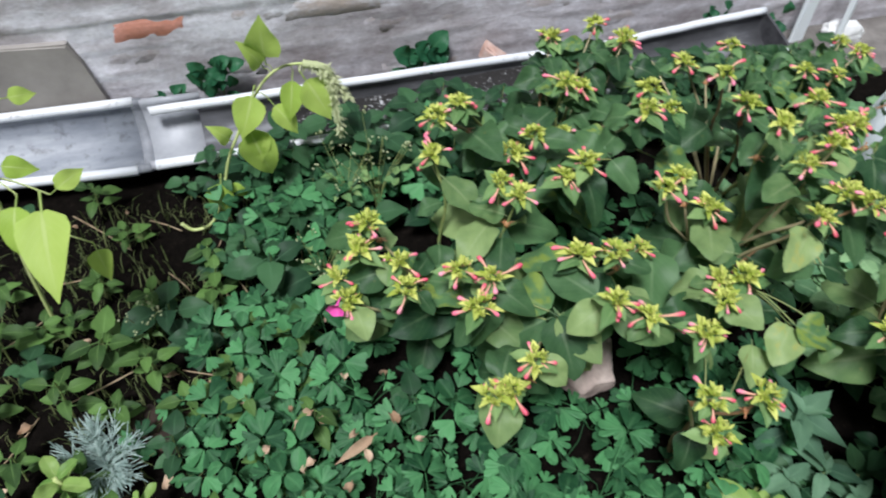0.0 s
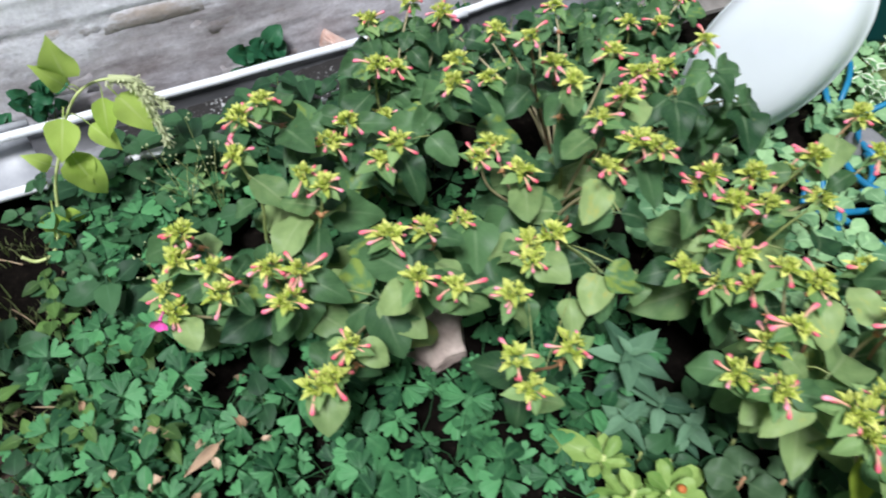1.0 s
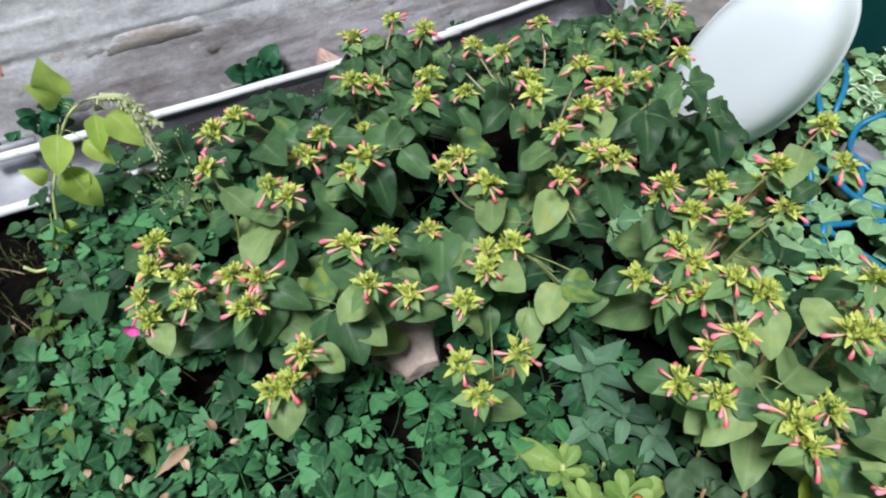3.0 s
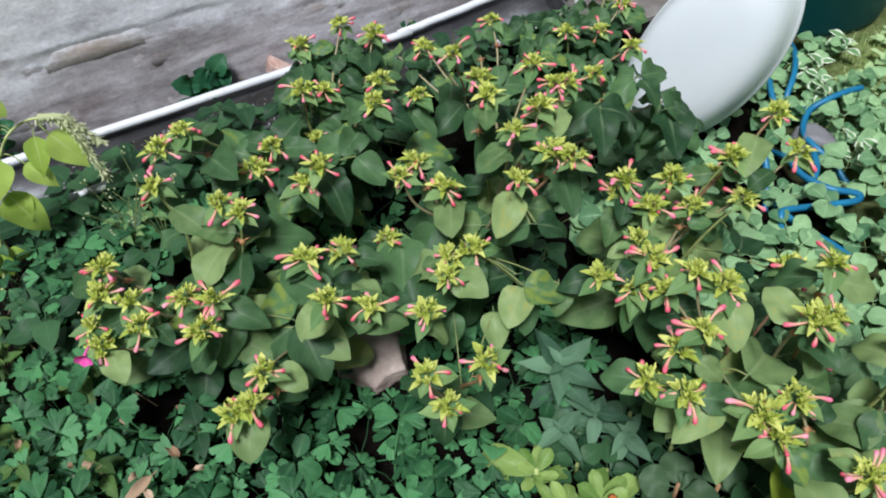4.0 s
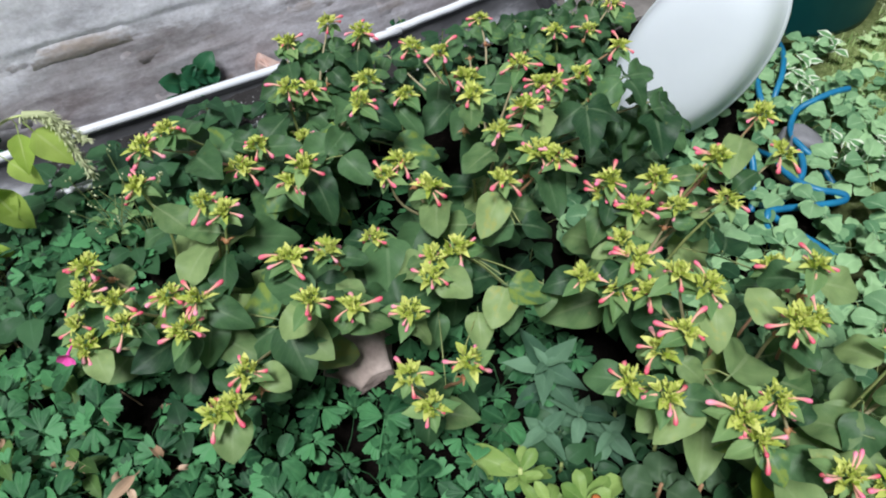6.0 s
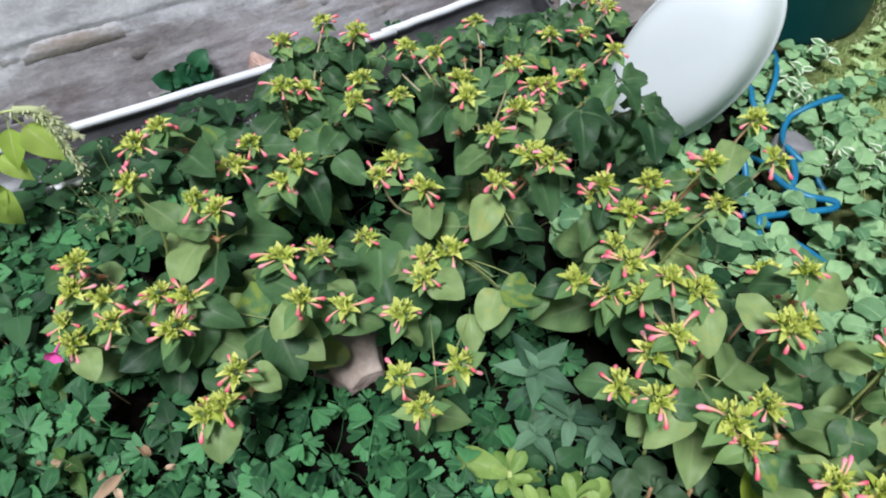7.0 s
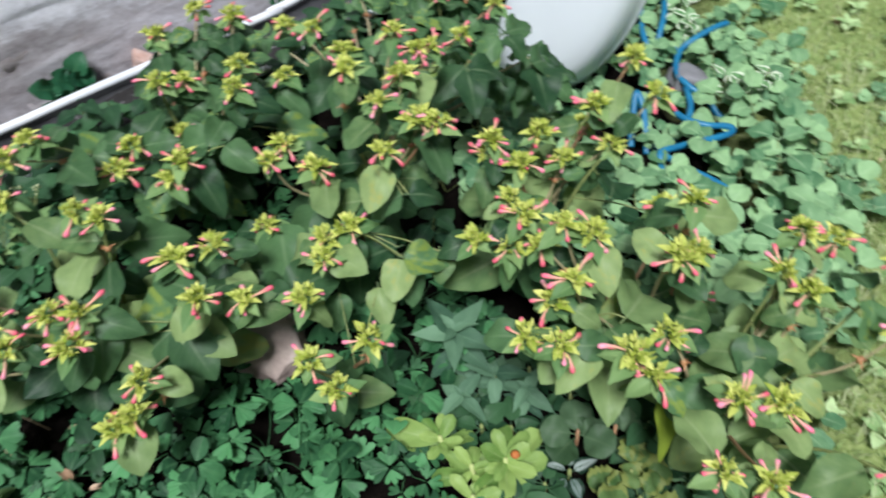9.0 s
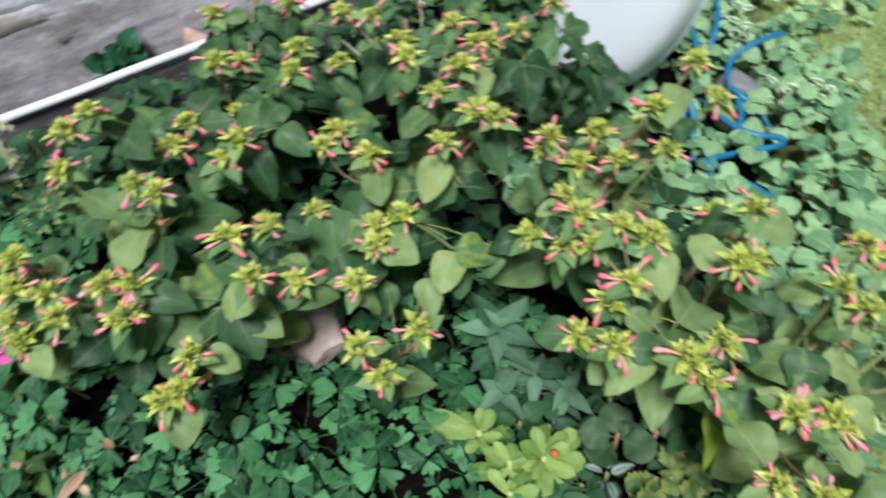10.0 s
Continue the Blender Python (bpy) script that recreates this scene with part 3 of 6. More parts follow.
def build_gutters():
    tip = 17.0
    # right run, with its end cap
    right = thing("rain_gutter", (0, 1.4375, 0.107), "long white half-round gutter lying on the soil by the wall", "gutter", "gutter lengths")
    gutter_piece("channel", -0.16, 0.99, 0.152, 0.070, right, M_TROUGH, "dirty grey trough, darkened for inner shade")
    gutter_lips(-0.268, 0.988, 0.152, right, front=-0.15)
    right.rotation_euler = (radians(tip), 0, 0)
    far = thing("rain_gutter", (0.955, 1.442, 0.109), "short white gutter length with a closed end cap by the wall", "gutter", "gutter lengths")
    gutter_piece("channel", 0.0, 0.50, 0.150, 0.068, far, M_TROUGH, "dirty grey trough, darkened for inner shade", slope=0.006)
    gutter_lips(0.002, 0.498, 0.150, far, 0.006)
    bm = bmesh.new()
    half = [(0.081 * math.cos(-math.pi * k / 12), 0.075 * math.sin(-math.pi * k / 12)) for k in range(13)]
    for x in (0.497, 0.506):
        vs = [bm.verts.new((x, y, z + 0.004)) for y, z in half]
        bm.faces.new(vs)
        if x > 0.5:
            for i in range(13):
                j = (i + 1) % 13
                bm.faces.new((first[i], first[j], vs[j], vs[i]))
        first = vs
    cap = part("end_cap", bm, M_TROUGH, far, "gutter end cap, dirty and darkened inside")
    s = Shape()
    s.tube([(0.502, y, z + 0.004) for y, z in half], 0.0072, 8)
    ob = placed("rim", s.mesh("cap_rim", M_GUTTER), None, Matrix.Identity(4))
    ob.parent = cap
    far.rotation_euler = (radians(tip), 0, radians(5.2))
    # left run: a wider length over a union
    left = thing("rain_gutter", (0, 1.462, 0.108), "white half-round gutter length, its dusty, scuffed trough greyed for shade", "gutter", "gutter lengths")
    gutter_piece("channel", -1.5, -0.305, 0.178, 0.080, left, M_SHADED_SCUFFED, "scuffed dusty trough, greyed for inner shade", bent=True)
    gutter_lips(-1.498, -0.307, 0.178, left, r=0.0118, bent=True)
    gutter_piece("gasket", -0.31, -0.282, 0.172, 0.076, left, M_GASKET, "grey rubber gasket band", bent=True, shear=0.06)
    union = gutter_piece("union", -0.285, -0.145, 0.164, 0.073, left, M_UNION, "greyish white plastic gutter union", bent=True, shear=0.09)
    for side, lift, r in ((-1, 0.001, 0.0125), (1, -0.014, 0.0075)):
        s = Shape()
        s.tube([(-0.277 + 0.132 * k / 4 + 0.010 * (side < 0), 0.078 if side > 0 else -0.0985, lift) for k in range(5)], r, 10)
        ob = placed("bead", s.mesh("bead", M_GUTTER), None, Matrix.Identity(4))
        ob.parent = union
    left.rotation_euler = (radians(tip), 0, radians(-1.0))
    # silt lying in the right run
    bm = bmesh.new()
    rows = []
    for k in range(41):
        x = 0.02 + 0.93 * k / 40
        fill = 0.020 + 0.012 * noise.noise((x * 6, 2, 2)) + 0.02 * math.exp(-((x - 0.62) / 0.2) ** 2)
        half_w = 0.071 * math.sqrt(max(0.05, 1 - ((0.066 - fill) / 0.066) ** 2))
        rows.append([bm.verts.new((x, half_w * (j / 4 - 1), -0.066 + fill + 0.008 * noise.noise((x * 40, j, 3)) + (0.006 if j in (0, 8) else 0))) for j in range(9)])
    for a, c in zip(rows, rows[1:]):
        for j in range(8):
            bm.faces.new((a[j], a[j + 1], c[j + 1], c[j]))
    silt = as_object("gutter_silt", bm, M_SILT)
    silt.location, silt.rotation_euler = (0, 1.4375, 0.107), (radians(tip), 0, 0)
    tagged(silt, "black silt and white paint flakes in the gutter", "debris", kind="stuff")


build_gutters()


# ---- barrel, basin, stool, hose, stones ----
def lathe(profile, steps=48):
    bm = bmesh.new()
    rings = [[bm.verts.new((r * math.cos(2 * math.pi * k / steps), r * math.sin(2 * math.pi * k / steps), z)) for k in range(steps)] for r, z in profile]
    for a, c in zip(rings, rings[1:]):
        for k in range(steps):
            j = (k + 1) % steps
            bm.faces.new((a[k], a[j], c[j], c[k]))
    bm.faces.new(rings[0][::-1])
    bm.faces.new(rings[-1])
    return bm


def build_barrel():
    barrel = thing("water_barrel", (2.19, 1.275, -0.02), "large dark green plastic water barrel standing on the grass", "barrel")
    prof = [(0.245, 0.0), (0.262, 0.012), (0.268, 0.04), (0.272, 0.18), (0.278, 0.20), (0.278, 0.215), (0.273, 0.235), (0.280, 0.50),
            (0.286, 0.52), (0.286, 0.535), (0.280, 0.555), (0.276, 0.80), (0.262, 0.86), (0.255, 0.865), (0.250, 0.84), (0.24, 0.10)]
    part("body", lathe(prof), M_BARREL, barrel, smooth=True)
    part("rim", lathe([(0.252, 0.86), (0.272, 0.862), (0.275, 0.88), (0.262, 0.89), (0.248, 0.885)]), M_BARREL, barrel, smooth=True)


build_barrel()

BASIN_N = Vector((math.cos(-2.6421) * math.cos(0.3382), math.sin(-2.6421) * math.cos(0.3382), math.sin(0.3382)))


def build_basin():
    """Oval white basin on its edge, bottom towards the bed."""
    u = Vector((0, 0, 1)).cross(BASIN_N).normalized()
    v = BASIN_N.cross(u)
    turn = 1.1486
    long_way, short_way = math.cos(turn) * u + math.sin(turn) * v, math.sin(turn) * u - math.cos(turn) * v
    centre = Vector((1.373, 0.845, 0.280))
    basin = thing("oval_basin", centre, "white plastic oval basin tilted on its edge among weeds", "basin")
    prof = [(0.0, 0.018), (0.30, 0.017), (0.55, 0.013), (0.74, 0.004), (0.84, -0.010), (0.90, -0.030), (0.94, -0.054), (0.965, -0.074), (0.985, -0.087), (1.005, -0.0945)]
    lip = [(1.005, -0.0945), (1.025, -0.0975), (1.035, -0.103), (1.030, -0.108), (0.98, -0.104), (0.95, -0.075), (0.90, -0.03), (0.7, 0.0), (0.0, 0.012)]
    frame3 = Matrix((long_way, short_way, BASIN_N)).transposed()

    def shell(profile):
        bm = bmesh.new()
        rings = []
        for s, h in profile:
            ring = []
            for k in range(64):
                a = 2 * math.pi * k / 64
                ring.append(bm.verts.new(frame3 @ Vector((0.2464 * max(s, 0.002) * math.cos(a), 0.1404 * max(s, 0.002) * math.sin(a), h))))
            rings.append(ring)
        for a, c in zip(rings, rings[1:]):
            for k in range(64):
                j = (k + 1) % 64
                bm.faces.new((a[k], a[j], c[j], c[k]))
        return bm

    part("bowl", shell(prof), M_BASIN, basin, smooth=True)
    part("rim", shell(lip), M_BASIN, basin, smooth=True)


build_basin()


def box_bar(w, d, h, taper=1.0):
    """An upright bar on its foot, w by d at the foot, wider or narrower at the top."""
    bm = bmesh.new()
    bmesh.ops.create_cube(bm, size=1.0)
    for v in bm.verts:
        k = taper if v.co.z > 0 else 1.0
        v.co = Vector((v.co.x * w * k, v.co.y * d * k, (v.co.z + 0.5) * h))
    bmesh.ops.bevel(bm, geom=bm.edges[:], offset=min(w, d) * 0.18, segments=2, affect="EDGES")
    return bm


def build_posts():
    for (x, y), w, d, h, taper, turn, label in (((1.572, 1.530), 0.050, 0.012, 0.62, 1.1, 10, "flat white plastic strip standing on end by the wall"),
                                                ((1.668, 1.475), 0.013, 0.012, 0.55, 2.0, 20, "tapered white plastic stake stuck in the ground")):
        ob = as_object("white_stake", box_bar(w, d, h, taper), M_WHITE)
        ob.location, ob.rotation_euler = (x, y, soil_height(x, y) - 0.02), (radians(-2), radians(3), radians(turn))
        tagged(ob, label, "stake", "white stakes")
    bm = bmesh.new()
    bmesh.ops.create_icosphere(bm, subdivisions=4, radius=1.0)
    for v in bm.verts:
        p = v.co.normalized()
        r = 1 + 0.22 * noise.noise(p * 1.9 + Vector((3, 1, 7))) - 0.16 * abs(noise.noise(p * 4.5 + Vector((1, 5, 2))))
        v.co = Vector((p.x * 0.066 * r, p.y * 0.036 * r, max(-0.6, p.z) * 0.040 * r))
    ob = as_object("plastic_bag", bm, M_CHIP, smooth=True)
    ob.location, ob.rotation_euler = (1.712, 1.505, 0.058), (0, radians(8), radians(-14))
    tagged(ob, "crumpled white plastic bag on the ground by the wall", "bag")


build_posts()


def build_hose():
    near_loop = [(1.868, 0.745, 0.085), (1.82, 0.753, 0.085), (1.767, 0.76, 0.075), (1.725, 0.763, 0.06), (1.68, 0.735, 0.05), (1.654, 0.701, 0.05), (1.65, 0.659, 0.045), (1.662, 0.621, 0.03), (1.66, 0.56, 0.006)]
    wide_loop = [(1.6, 0.74, 0.0), (1.562, 0.665, 0.05), (1.545, 0.619, 0.055), (1.541, 0.576, 0.06), (1.56, 0.533, 0.06), (1.593, 0.51, 0.055), (1.606, 0.495, 0.05), (1.582, 0.489, 0.05), (1.504, 0.512, 0.055), (1.428, 0.536, 0.06), (1.408, 0.53, 0.06), (1.4, 0.515, 0.045), (1.4, 0.48, 0.0)]
    short_end = [(1.47, 0.6, 0.0), (1.444, 0.559, 0.04), (1.426, 0.521, 0.05), (1.439, 0.467, 0.045), (1.465, 0.427, 0.03), (1.5, 0.38, 0.0)]
    cross_run = [(1.68, 0.7, 0.01), (1.625, 0.647, 0.05), (1.591, 0.607, 0.055), (1.563, 0.586, 0.05), (1.529, 0.575, 0.035), (1.48, 0.57, 0.0)]
    small_loop = [(1.43, 0.63, 0.0), (1.452, 0.654, 0.02), (1.471, 0.673, 0.05), (1.494, 0.695, 0.078), (1.503, 0.695, 0.08), (1.495, 0.668, 0.06), (1.466, 0.623, 0.03), (1.44, 0.59, 0.0)]
    stub = [(1.22, 0.6, 0.0), (1.247, 0.576, 0.03), (1.262, 0.562, 0.045), (1.285, 0.563, 0.03), (1.32, 0.57, 0.0)]
    barrel_run = [(1.99, 1.08, 0.0), (1.872, 0.96, 0.06), (1.792, 0.886, 0.07), (1.741, 0.849, 0.05), (1.72, 0.83, 0.01)]
    barrel_loop = [(1.9, 1.05, 0.0), (1.775, 0.945, 0.05), (1.71, 0.88, 0.06), (1.69, 0.839, 0.05), (1.712, 0.806, 0.025), (1.742, 0.783, 0.045), (1.775, 0.764, 0.062)]
    left_stub = [(1.45, 0.83, 0.01), (1.443, 0.805, 0.05), (1.427, 0.772, 0.05), (1.405, 0.76, 0.01)]
    hose = thing("garden_hose", (1.6, 0.75, 0.0), "thin blue rubber garden hose tangled in loops on the ground", "hose")
    for pts in (near_loop, wide_loop, short_end, cross_run, small_loop, stub, barrel_run, barrel_loop, left_stub):
        s = Shape()
        s.tube([p - hose.location for p in bend(pts, 10)], 0.0078, 8)
        ob = placed("coil", s.mesh("hose_coil", M_HOSE), None, Matrix.Identity(4))
        ob.parent = hose


build_hose()


def broken_stone():
    """Angular lump of pinkish stone: a slanting broken top and a blunt front, split along a ridge."""
    bm = bmesh.new()
    bmesh.ops.create_icosphere(bm, subdivisions=5, radius=0.12)
    cuts = (((0.15, -0.50, 0.85), 0.046), ((-0.45, -0.55, 0.70), 0.052), ((0.10, -0.97, -0.05), 0.058), ((-0.80, -0.55, 0.05), 0.060), ((0.90, -0.35, 0.15), 0.055), ((0.55, 0.3, 0.78), 0.062),
            ((0.0, 0.95, 0.3), 0.060), ((-0.75, 0.5, 0.4), 0.062), ((0.0, 0.0, -1.0), 0.070), ((0.6, 0.7, 0.1), 0.066), ((0.35, -0.85, -0.55), 0.062))
    for v in bm.verts:
        for way, far in cuts:
            d = Vector(way).normalized()
            over = v.co.dot(d) - far
            if over > 0:
                v.co -= d * over
        v.co += v.co.normalized() * (0.0045 * noise.noise(v.co * 28) + 0.0016 * noise.noise(v.co * 95))
    ob = as_object("rock", bm, M_ROCK, smooth=True)
    ob.location = (0.496, 0.645, 0.022)
    tagged(ob, "pinkish brown broken stone among the leaves", "stone")


def stone(name, at, size, mat, label, seed, sharp=False, category="stone"):
    rng = random.Random(int(seed * 10))
    bm = bmesh.new()
    if sharp:
        for _ in range(15):
            d = Vector((rng.gauss(0, 1), rng.gauss(0, 1), rng.gauss(0, 1))).normalized() * rng.uniform(0.85, 1.1)
            bm.verts.new((d.x * size[0], d.y * size[1], d.z * size[2]))
        hull = bmesh.ops.convex_hull(bm, input=bm.verts[:])
        bmesh.ops.delete(bm, geom=[v for v in bm.verts if not v.link_faces], context="VERTS")
        bmesh.ops.bevel(bm, geom=bm.edges[:], offset=0.004, segments=2, affect="EDGES")
        bmesh.ops.subdivide_edges(bm, edges=bm.edges[:], cuts=1)
        for v in bm.verts:
            v.co += v.co.normalized() * 0.002 * noise.noise(v.co * 60)
    else:
        bmesh.ops.create_icosphere(bm, subdivisions=3, radius=1.0)
        for v in bm.verts:
            p = v.co.normalized()
            cut = max(abs(p.x) * 1.05, abs(p.y) * 0.95, abs(p.z) * 1.1, 0.72)
            p = p / cut * (1 + 0.16 * noise.noise(p * 1.6 + Vector((seed, 0, 0))) + 0.05 * noise.noise(p * 5 + Vector((0, seed, 0))))
            v.co = Vector((p.x * size[0], p.y * size[1], p.z * size[2]))
    ob = as_object(name, bm, mat, smooth=mat is M_GREY)
    ob.location = at
    ob.rotation_euler = (0.2 * math.sin(seed), 0.25 * math.cos(seed), seed)
    return tagged(ob, label, category)


broken_stone()
stone("rock", (1.690, 0.700, 0.022), (0.044, 0.036, 0.030), M_GREY, "smooth grey stone beside the blue hose", 2.6)
for x, y, r, seed in ((-0.31, 0.735, 0.035, 4.1), (-0.27, 0.70, 0.028, 4.7), (-0.335, 0.69, 0.024, 5.9), (-0.25, 0.755, 0.022, 6.4)):
    stone("soil_clod", (x, y, 0.012), (r, r * 0.85, r * 0.7), M_CLOD, "dark brown clod of earth lying on the soil", seed, False, "clod")
stone("rock", (0.62, 1.562, 0.10), (0.06, 0.034, 0.062), M_PINKBRICK, "chunk of reddish brick lying behind the gutter", 5.2, True)


# ---- leaf shapes that plants share ----
def leaf_set(name, mat, count, length, width, shape, seed, **kw):
    rng = random.Random(seed)
    out = []
    for _ in range(count):
        s = Shape()
        k = dict(kw)
        k["fold"] = k.get("fold", 0.3) * rng.uniform(0.5, 1.5)
        k["droop"] = k.get("droop", 0.6) * rng.uniform(0.4, 1.6)
        k["twist"] = rng.uniform(-0.3, 0.3)
        s.blade(length * rng.uniform(0.92, 1.08), width * rng.uniform(0.9, 1.1), shape, **k)
        out.append(s.mesh(name, mat))
    return out


HERB_LEAVES = leaf_set("herb_leaf", M_HERB, 5, 0.046, 0.028, "ovate", 12, fold=0.2, droop=0.6, wave=0.12, seg=6, stalk=0.014)
BUSH_LEAVES = leaf_set("bush_leaf", M_BUSH, 5, 0.092, 0.064, "egg", 1, fold=0.18, droop=0.8, wave=0.26, seg=11, stalk=0.014) + leaf_set("bush_leaf", M_BUSH, 5, 0.096, 0.064, "ovate", 15, fold=0.25, droop=0.9, wave=0.3, seg=11, stalk=0.014)
BUSH_LEAVES = BUSH_LEAVES[::2] + BUSH_LEAVES[1::2]
LIT_LEAVES = leaf_set("bush_leaf", M_LITBUSH, 5, 0.092, 0.066, "egg", 13, fold=0.18, droop=0.8, wave=0.26, seg=11, stalk=0.014) + leaf_set("bush_leaf", M_LITBUSH, 4, 0.096, 0.064, "ovate", 16, fold=0.25, droop=0.9, wave=0.3, seg=11, stalk=0.014)
ROSETTE_LEAVES = leaf_set("rosette_leaf", M_ROSETTE, 4, 0.050, 0.056, "oval", 14, fold=0.1, droop=0.5, wave=0.3, seg=8, stalk=0.012)
SCALLOP_LEAVES = leaf_set("scalloped_leaf", M_SCALLOP, 4, 0.044, 0.044, "oval", 19, fold=0.2, droop=0.6, wave=0.45, seg=12, teeth=0.10, stalk=0.016)
SILVERED_LEAVES = leaf_set("silver_marked_leaf", M_SILVERED, 3, 0.050, 0.032, "ovate", 20, fold=0.25, droop=0.7, wave=0.2, seg=8, stalk=0.012)
YELLOWING_LEAVES = leaf_set("bush_leaf", M_YELLOWING, 1, 0.098, 0.040, "ovate", 21, fold=0.5, droop=0.5, wave=0.2, seg=11, stalk=0.012)
YOUNG_LEAVES = leaf_set("young_leaf", M_YOUNG, 5, 0.042, 0.026, "point", 2, fold=0.35, droop=0.7, wave=0.12, seg=7, stalk=0.004)
WEED_LEAVES = leaf_set("weed_leaf", M_WEED, 4, 0.044, 0.040, "oval", 3, fold=0.2, droop=0.6, wave=0.15, seg=7, stalk=0.012) + leaf_set("weed_leaf", M_WEED, 5, 0.048, 0.040, "egg", 17, fold=0.25, droop=0.6, wave=0.2, seg=8, teeth=0.04, stalk=0.012)
SHADE_LEAVES = leaf_set("shade_leaf", M_SHADE, 6, 0.046, 0.035, "ovate", 4, fold=0.2, droop=0.6, wave=0.12, seg=6, stalk=0.014)
MINT_LEAVES = leaf_set("mint_leaf", M_MINT, 6, 0.074, 0.032, "point", 5, fold=0.22, droop=0.55, wave=0.1, seg=18, teeth=0.035)
IVY_LEAVES = leaf_set("ivy_leaf", M_IVY, 5, 0.044, 0.036, "egg", 6, fold=0.25, droop=0.8, wave=0.25, seg=8, teeth=0.03, stalk=0.01)
MARIGOLD_LEAVES = leaf_set("marigold_leaf", M_MARIGOLD, 5, 0.096, 0.043, "oblong", 7, fold=0.35, droop=0.8, wave=0.25, seg=9)
AMARANTH_LEAVES = leaf_set("amaranth_leaf", M_AMARANTH, 5, 0.080, 0.052, "point", 8, fold=0.25, droop=0.8, wave=0.15, seg=9, stalk=0.02)
VARIEGATED_LEAVES = leaf_set("variegated_leaf", M_VARIEGATED, 4, 0.042, 0.026, "ovate", 9, fold=0.2, droop=0.5, wave=0.15, seg=7, stalk=0.008)
DRY_LEAVES = leaf_set("dry_leaf", M_DRY, 6, 0.038, 0.019, "ovate", 10, fold=0.9, droop=1.9, wave=0.8, seg=7, stalk=0.006)


def lobed_leaf(seed, reach, height, size=0.040, mat=None):
    """A three-parted leaf on a thin stalk: wedge-shaped leaflets with rounded, shallowly notched ends."""
    rng = random.Random(seed)
    s = Shape()
    top = Vector((0, reach, height))
    s.tube([(0, 0, 0), (0.002, reach * 0.35, height * 0.62), top], [0.0013, 0.0011, 0.0009], 4, cap=False)
    lean = rng.uniform(-0.2, 0.3)
    plain_oval = seed % 12 == 7
    for turn, big in ((0, 1.08), (radians(rng.uniform(88, 112)), 1.0), (-radians(rng.uniform(88, 112)), 1.0)):
        r0 = size * big * rng.uniform(0.88, 1.12)
        verts, faces, uvs = [(0, 0, 0)], [], [(0.5, 0)]
        fold, curl, cup = rng.uniform(0.0, 0.38), rng.uniform(-0.05, 0.4), rng.uniform(-0.1, 0.2)
        count, half = 37, radians(rng.uniform(53, 60))
        lobes = [(radians(d + rng.uniform(-4, 4)), 0.70 * rng.uniform(0.94, 1.05), 0.195 * rng.uniform(0.90, 1.12)) for d in (-36, 0, 36)]
        for ring in (0.5, 1.0):
            for k in range(count):
                a = half * (2 * k / (count - 1) - 1)
                far = 0.58 * math.cos(a) ** 0.7
                if plain_oval:
                    far = 1.0 * max(0.04, math.cos(a * 1.5)) ** 0.9
                else:
                    for la, ld, lr in lobes:
                        inside = lr * lr - (ld * math.sin(a - la)) ** 2
                        if inside > 0:
                            far = max(far, ld * math.cos(a - la) + math.sqrt(inside))
                    far *= min(1.0, 0.30 + 2.6 * (1 - abs(a) / half)) * (1 + 0.035 * math.sin(k * 2.1))
                r = r0 * ring * far
                x, y = r * math.sin(a), r * math.cos(a)
                z = fold * abs(x) - curl * r * ring * ring + cup * x * x / r0 + 0.0010 * rng.uniform(-1, 1) * ring
                verts.append((x, y, z))
                uvs.append((0.5 + 0.55 * math.sin(a) * ring, 0.1 + 0.85 * ring * math.cos(a)))
        for k in range(count - 1):
            faces.append((0, 1 + k, 2 + k))
            faces.append((1 + k, 1 + count + k, 2 + count + k, 2 + k))
        m = Matrix.Translation(top) @ Matrix.Rotation(lean, 4, "X") @ Matrix.Rotation(turn, 4, "Z") @ Matrix.Translation((0, 0.004, 0)) @ Matrix.Rotation(rng.uniform(-0.25, 0.2), 4, "X")
        s.add(verts, faces, uvs, m)
    return s.mesh("lobed_leaf", mat or M_COLUMBINE)


COLUMBINE_FORMS = (
    (0.02, 0.10, 0.034), (0.045, 0.085, 0.036), (0.06, 0.07, 0.033), (0.035, 0.115, 0.038), (0.07, 0.055, 0.032), (0.05, 0.10, 0.037), (0.03, 0.06, 0.030), (0.075, 0.08, 0.035), (0.02, 0.13, 0.036), (0.055, 0.045, 0.034), (0.04, 0.095, 0.031), (0.065, 0.10, 0.038))
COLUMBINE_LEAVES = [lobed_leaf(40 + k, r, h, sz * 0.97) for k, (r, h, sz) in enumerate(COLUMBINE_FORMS)]


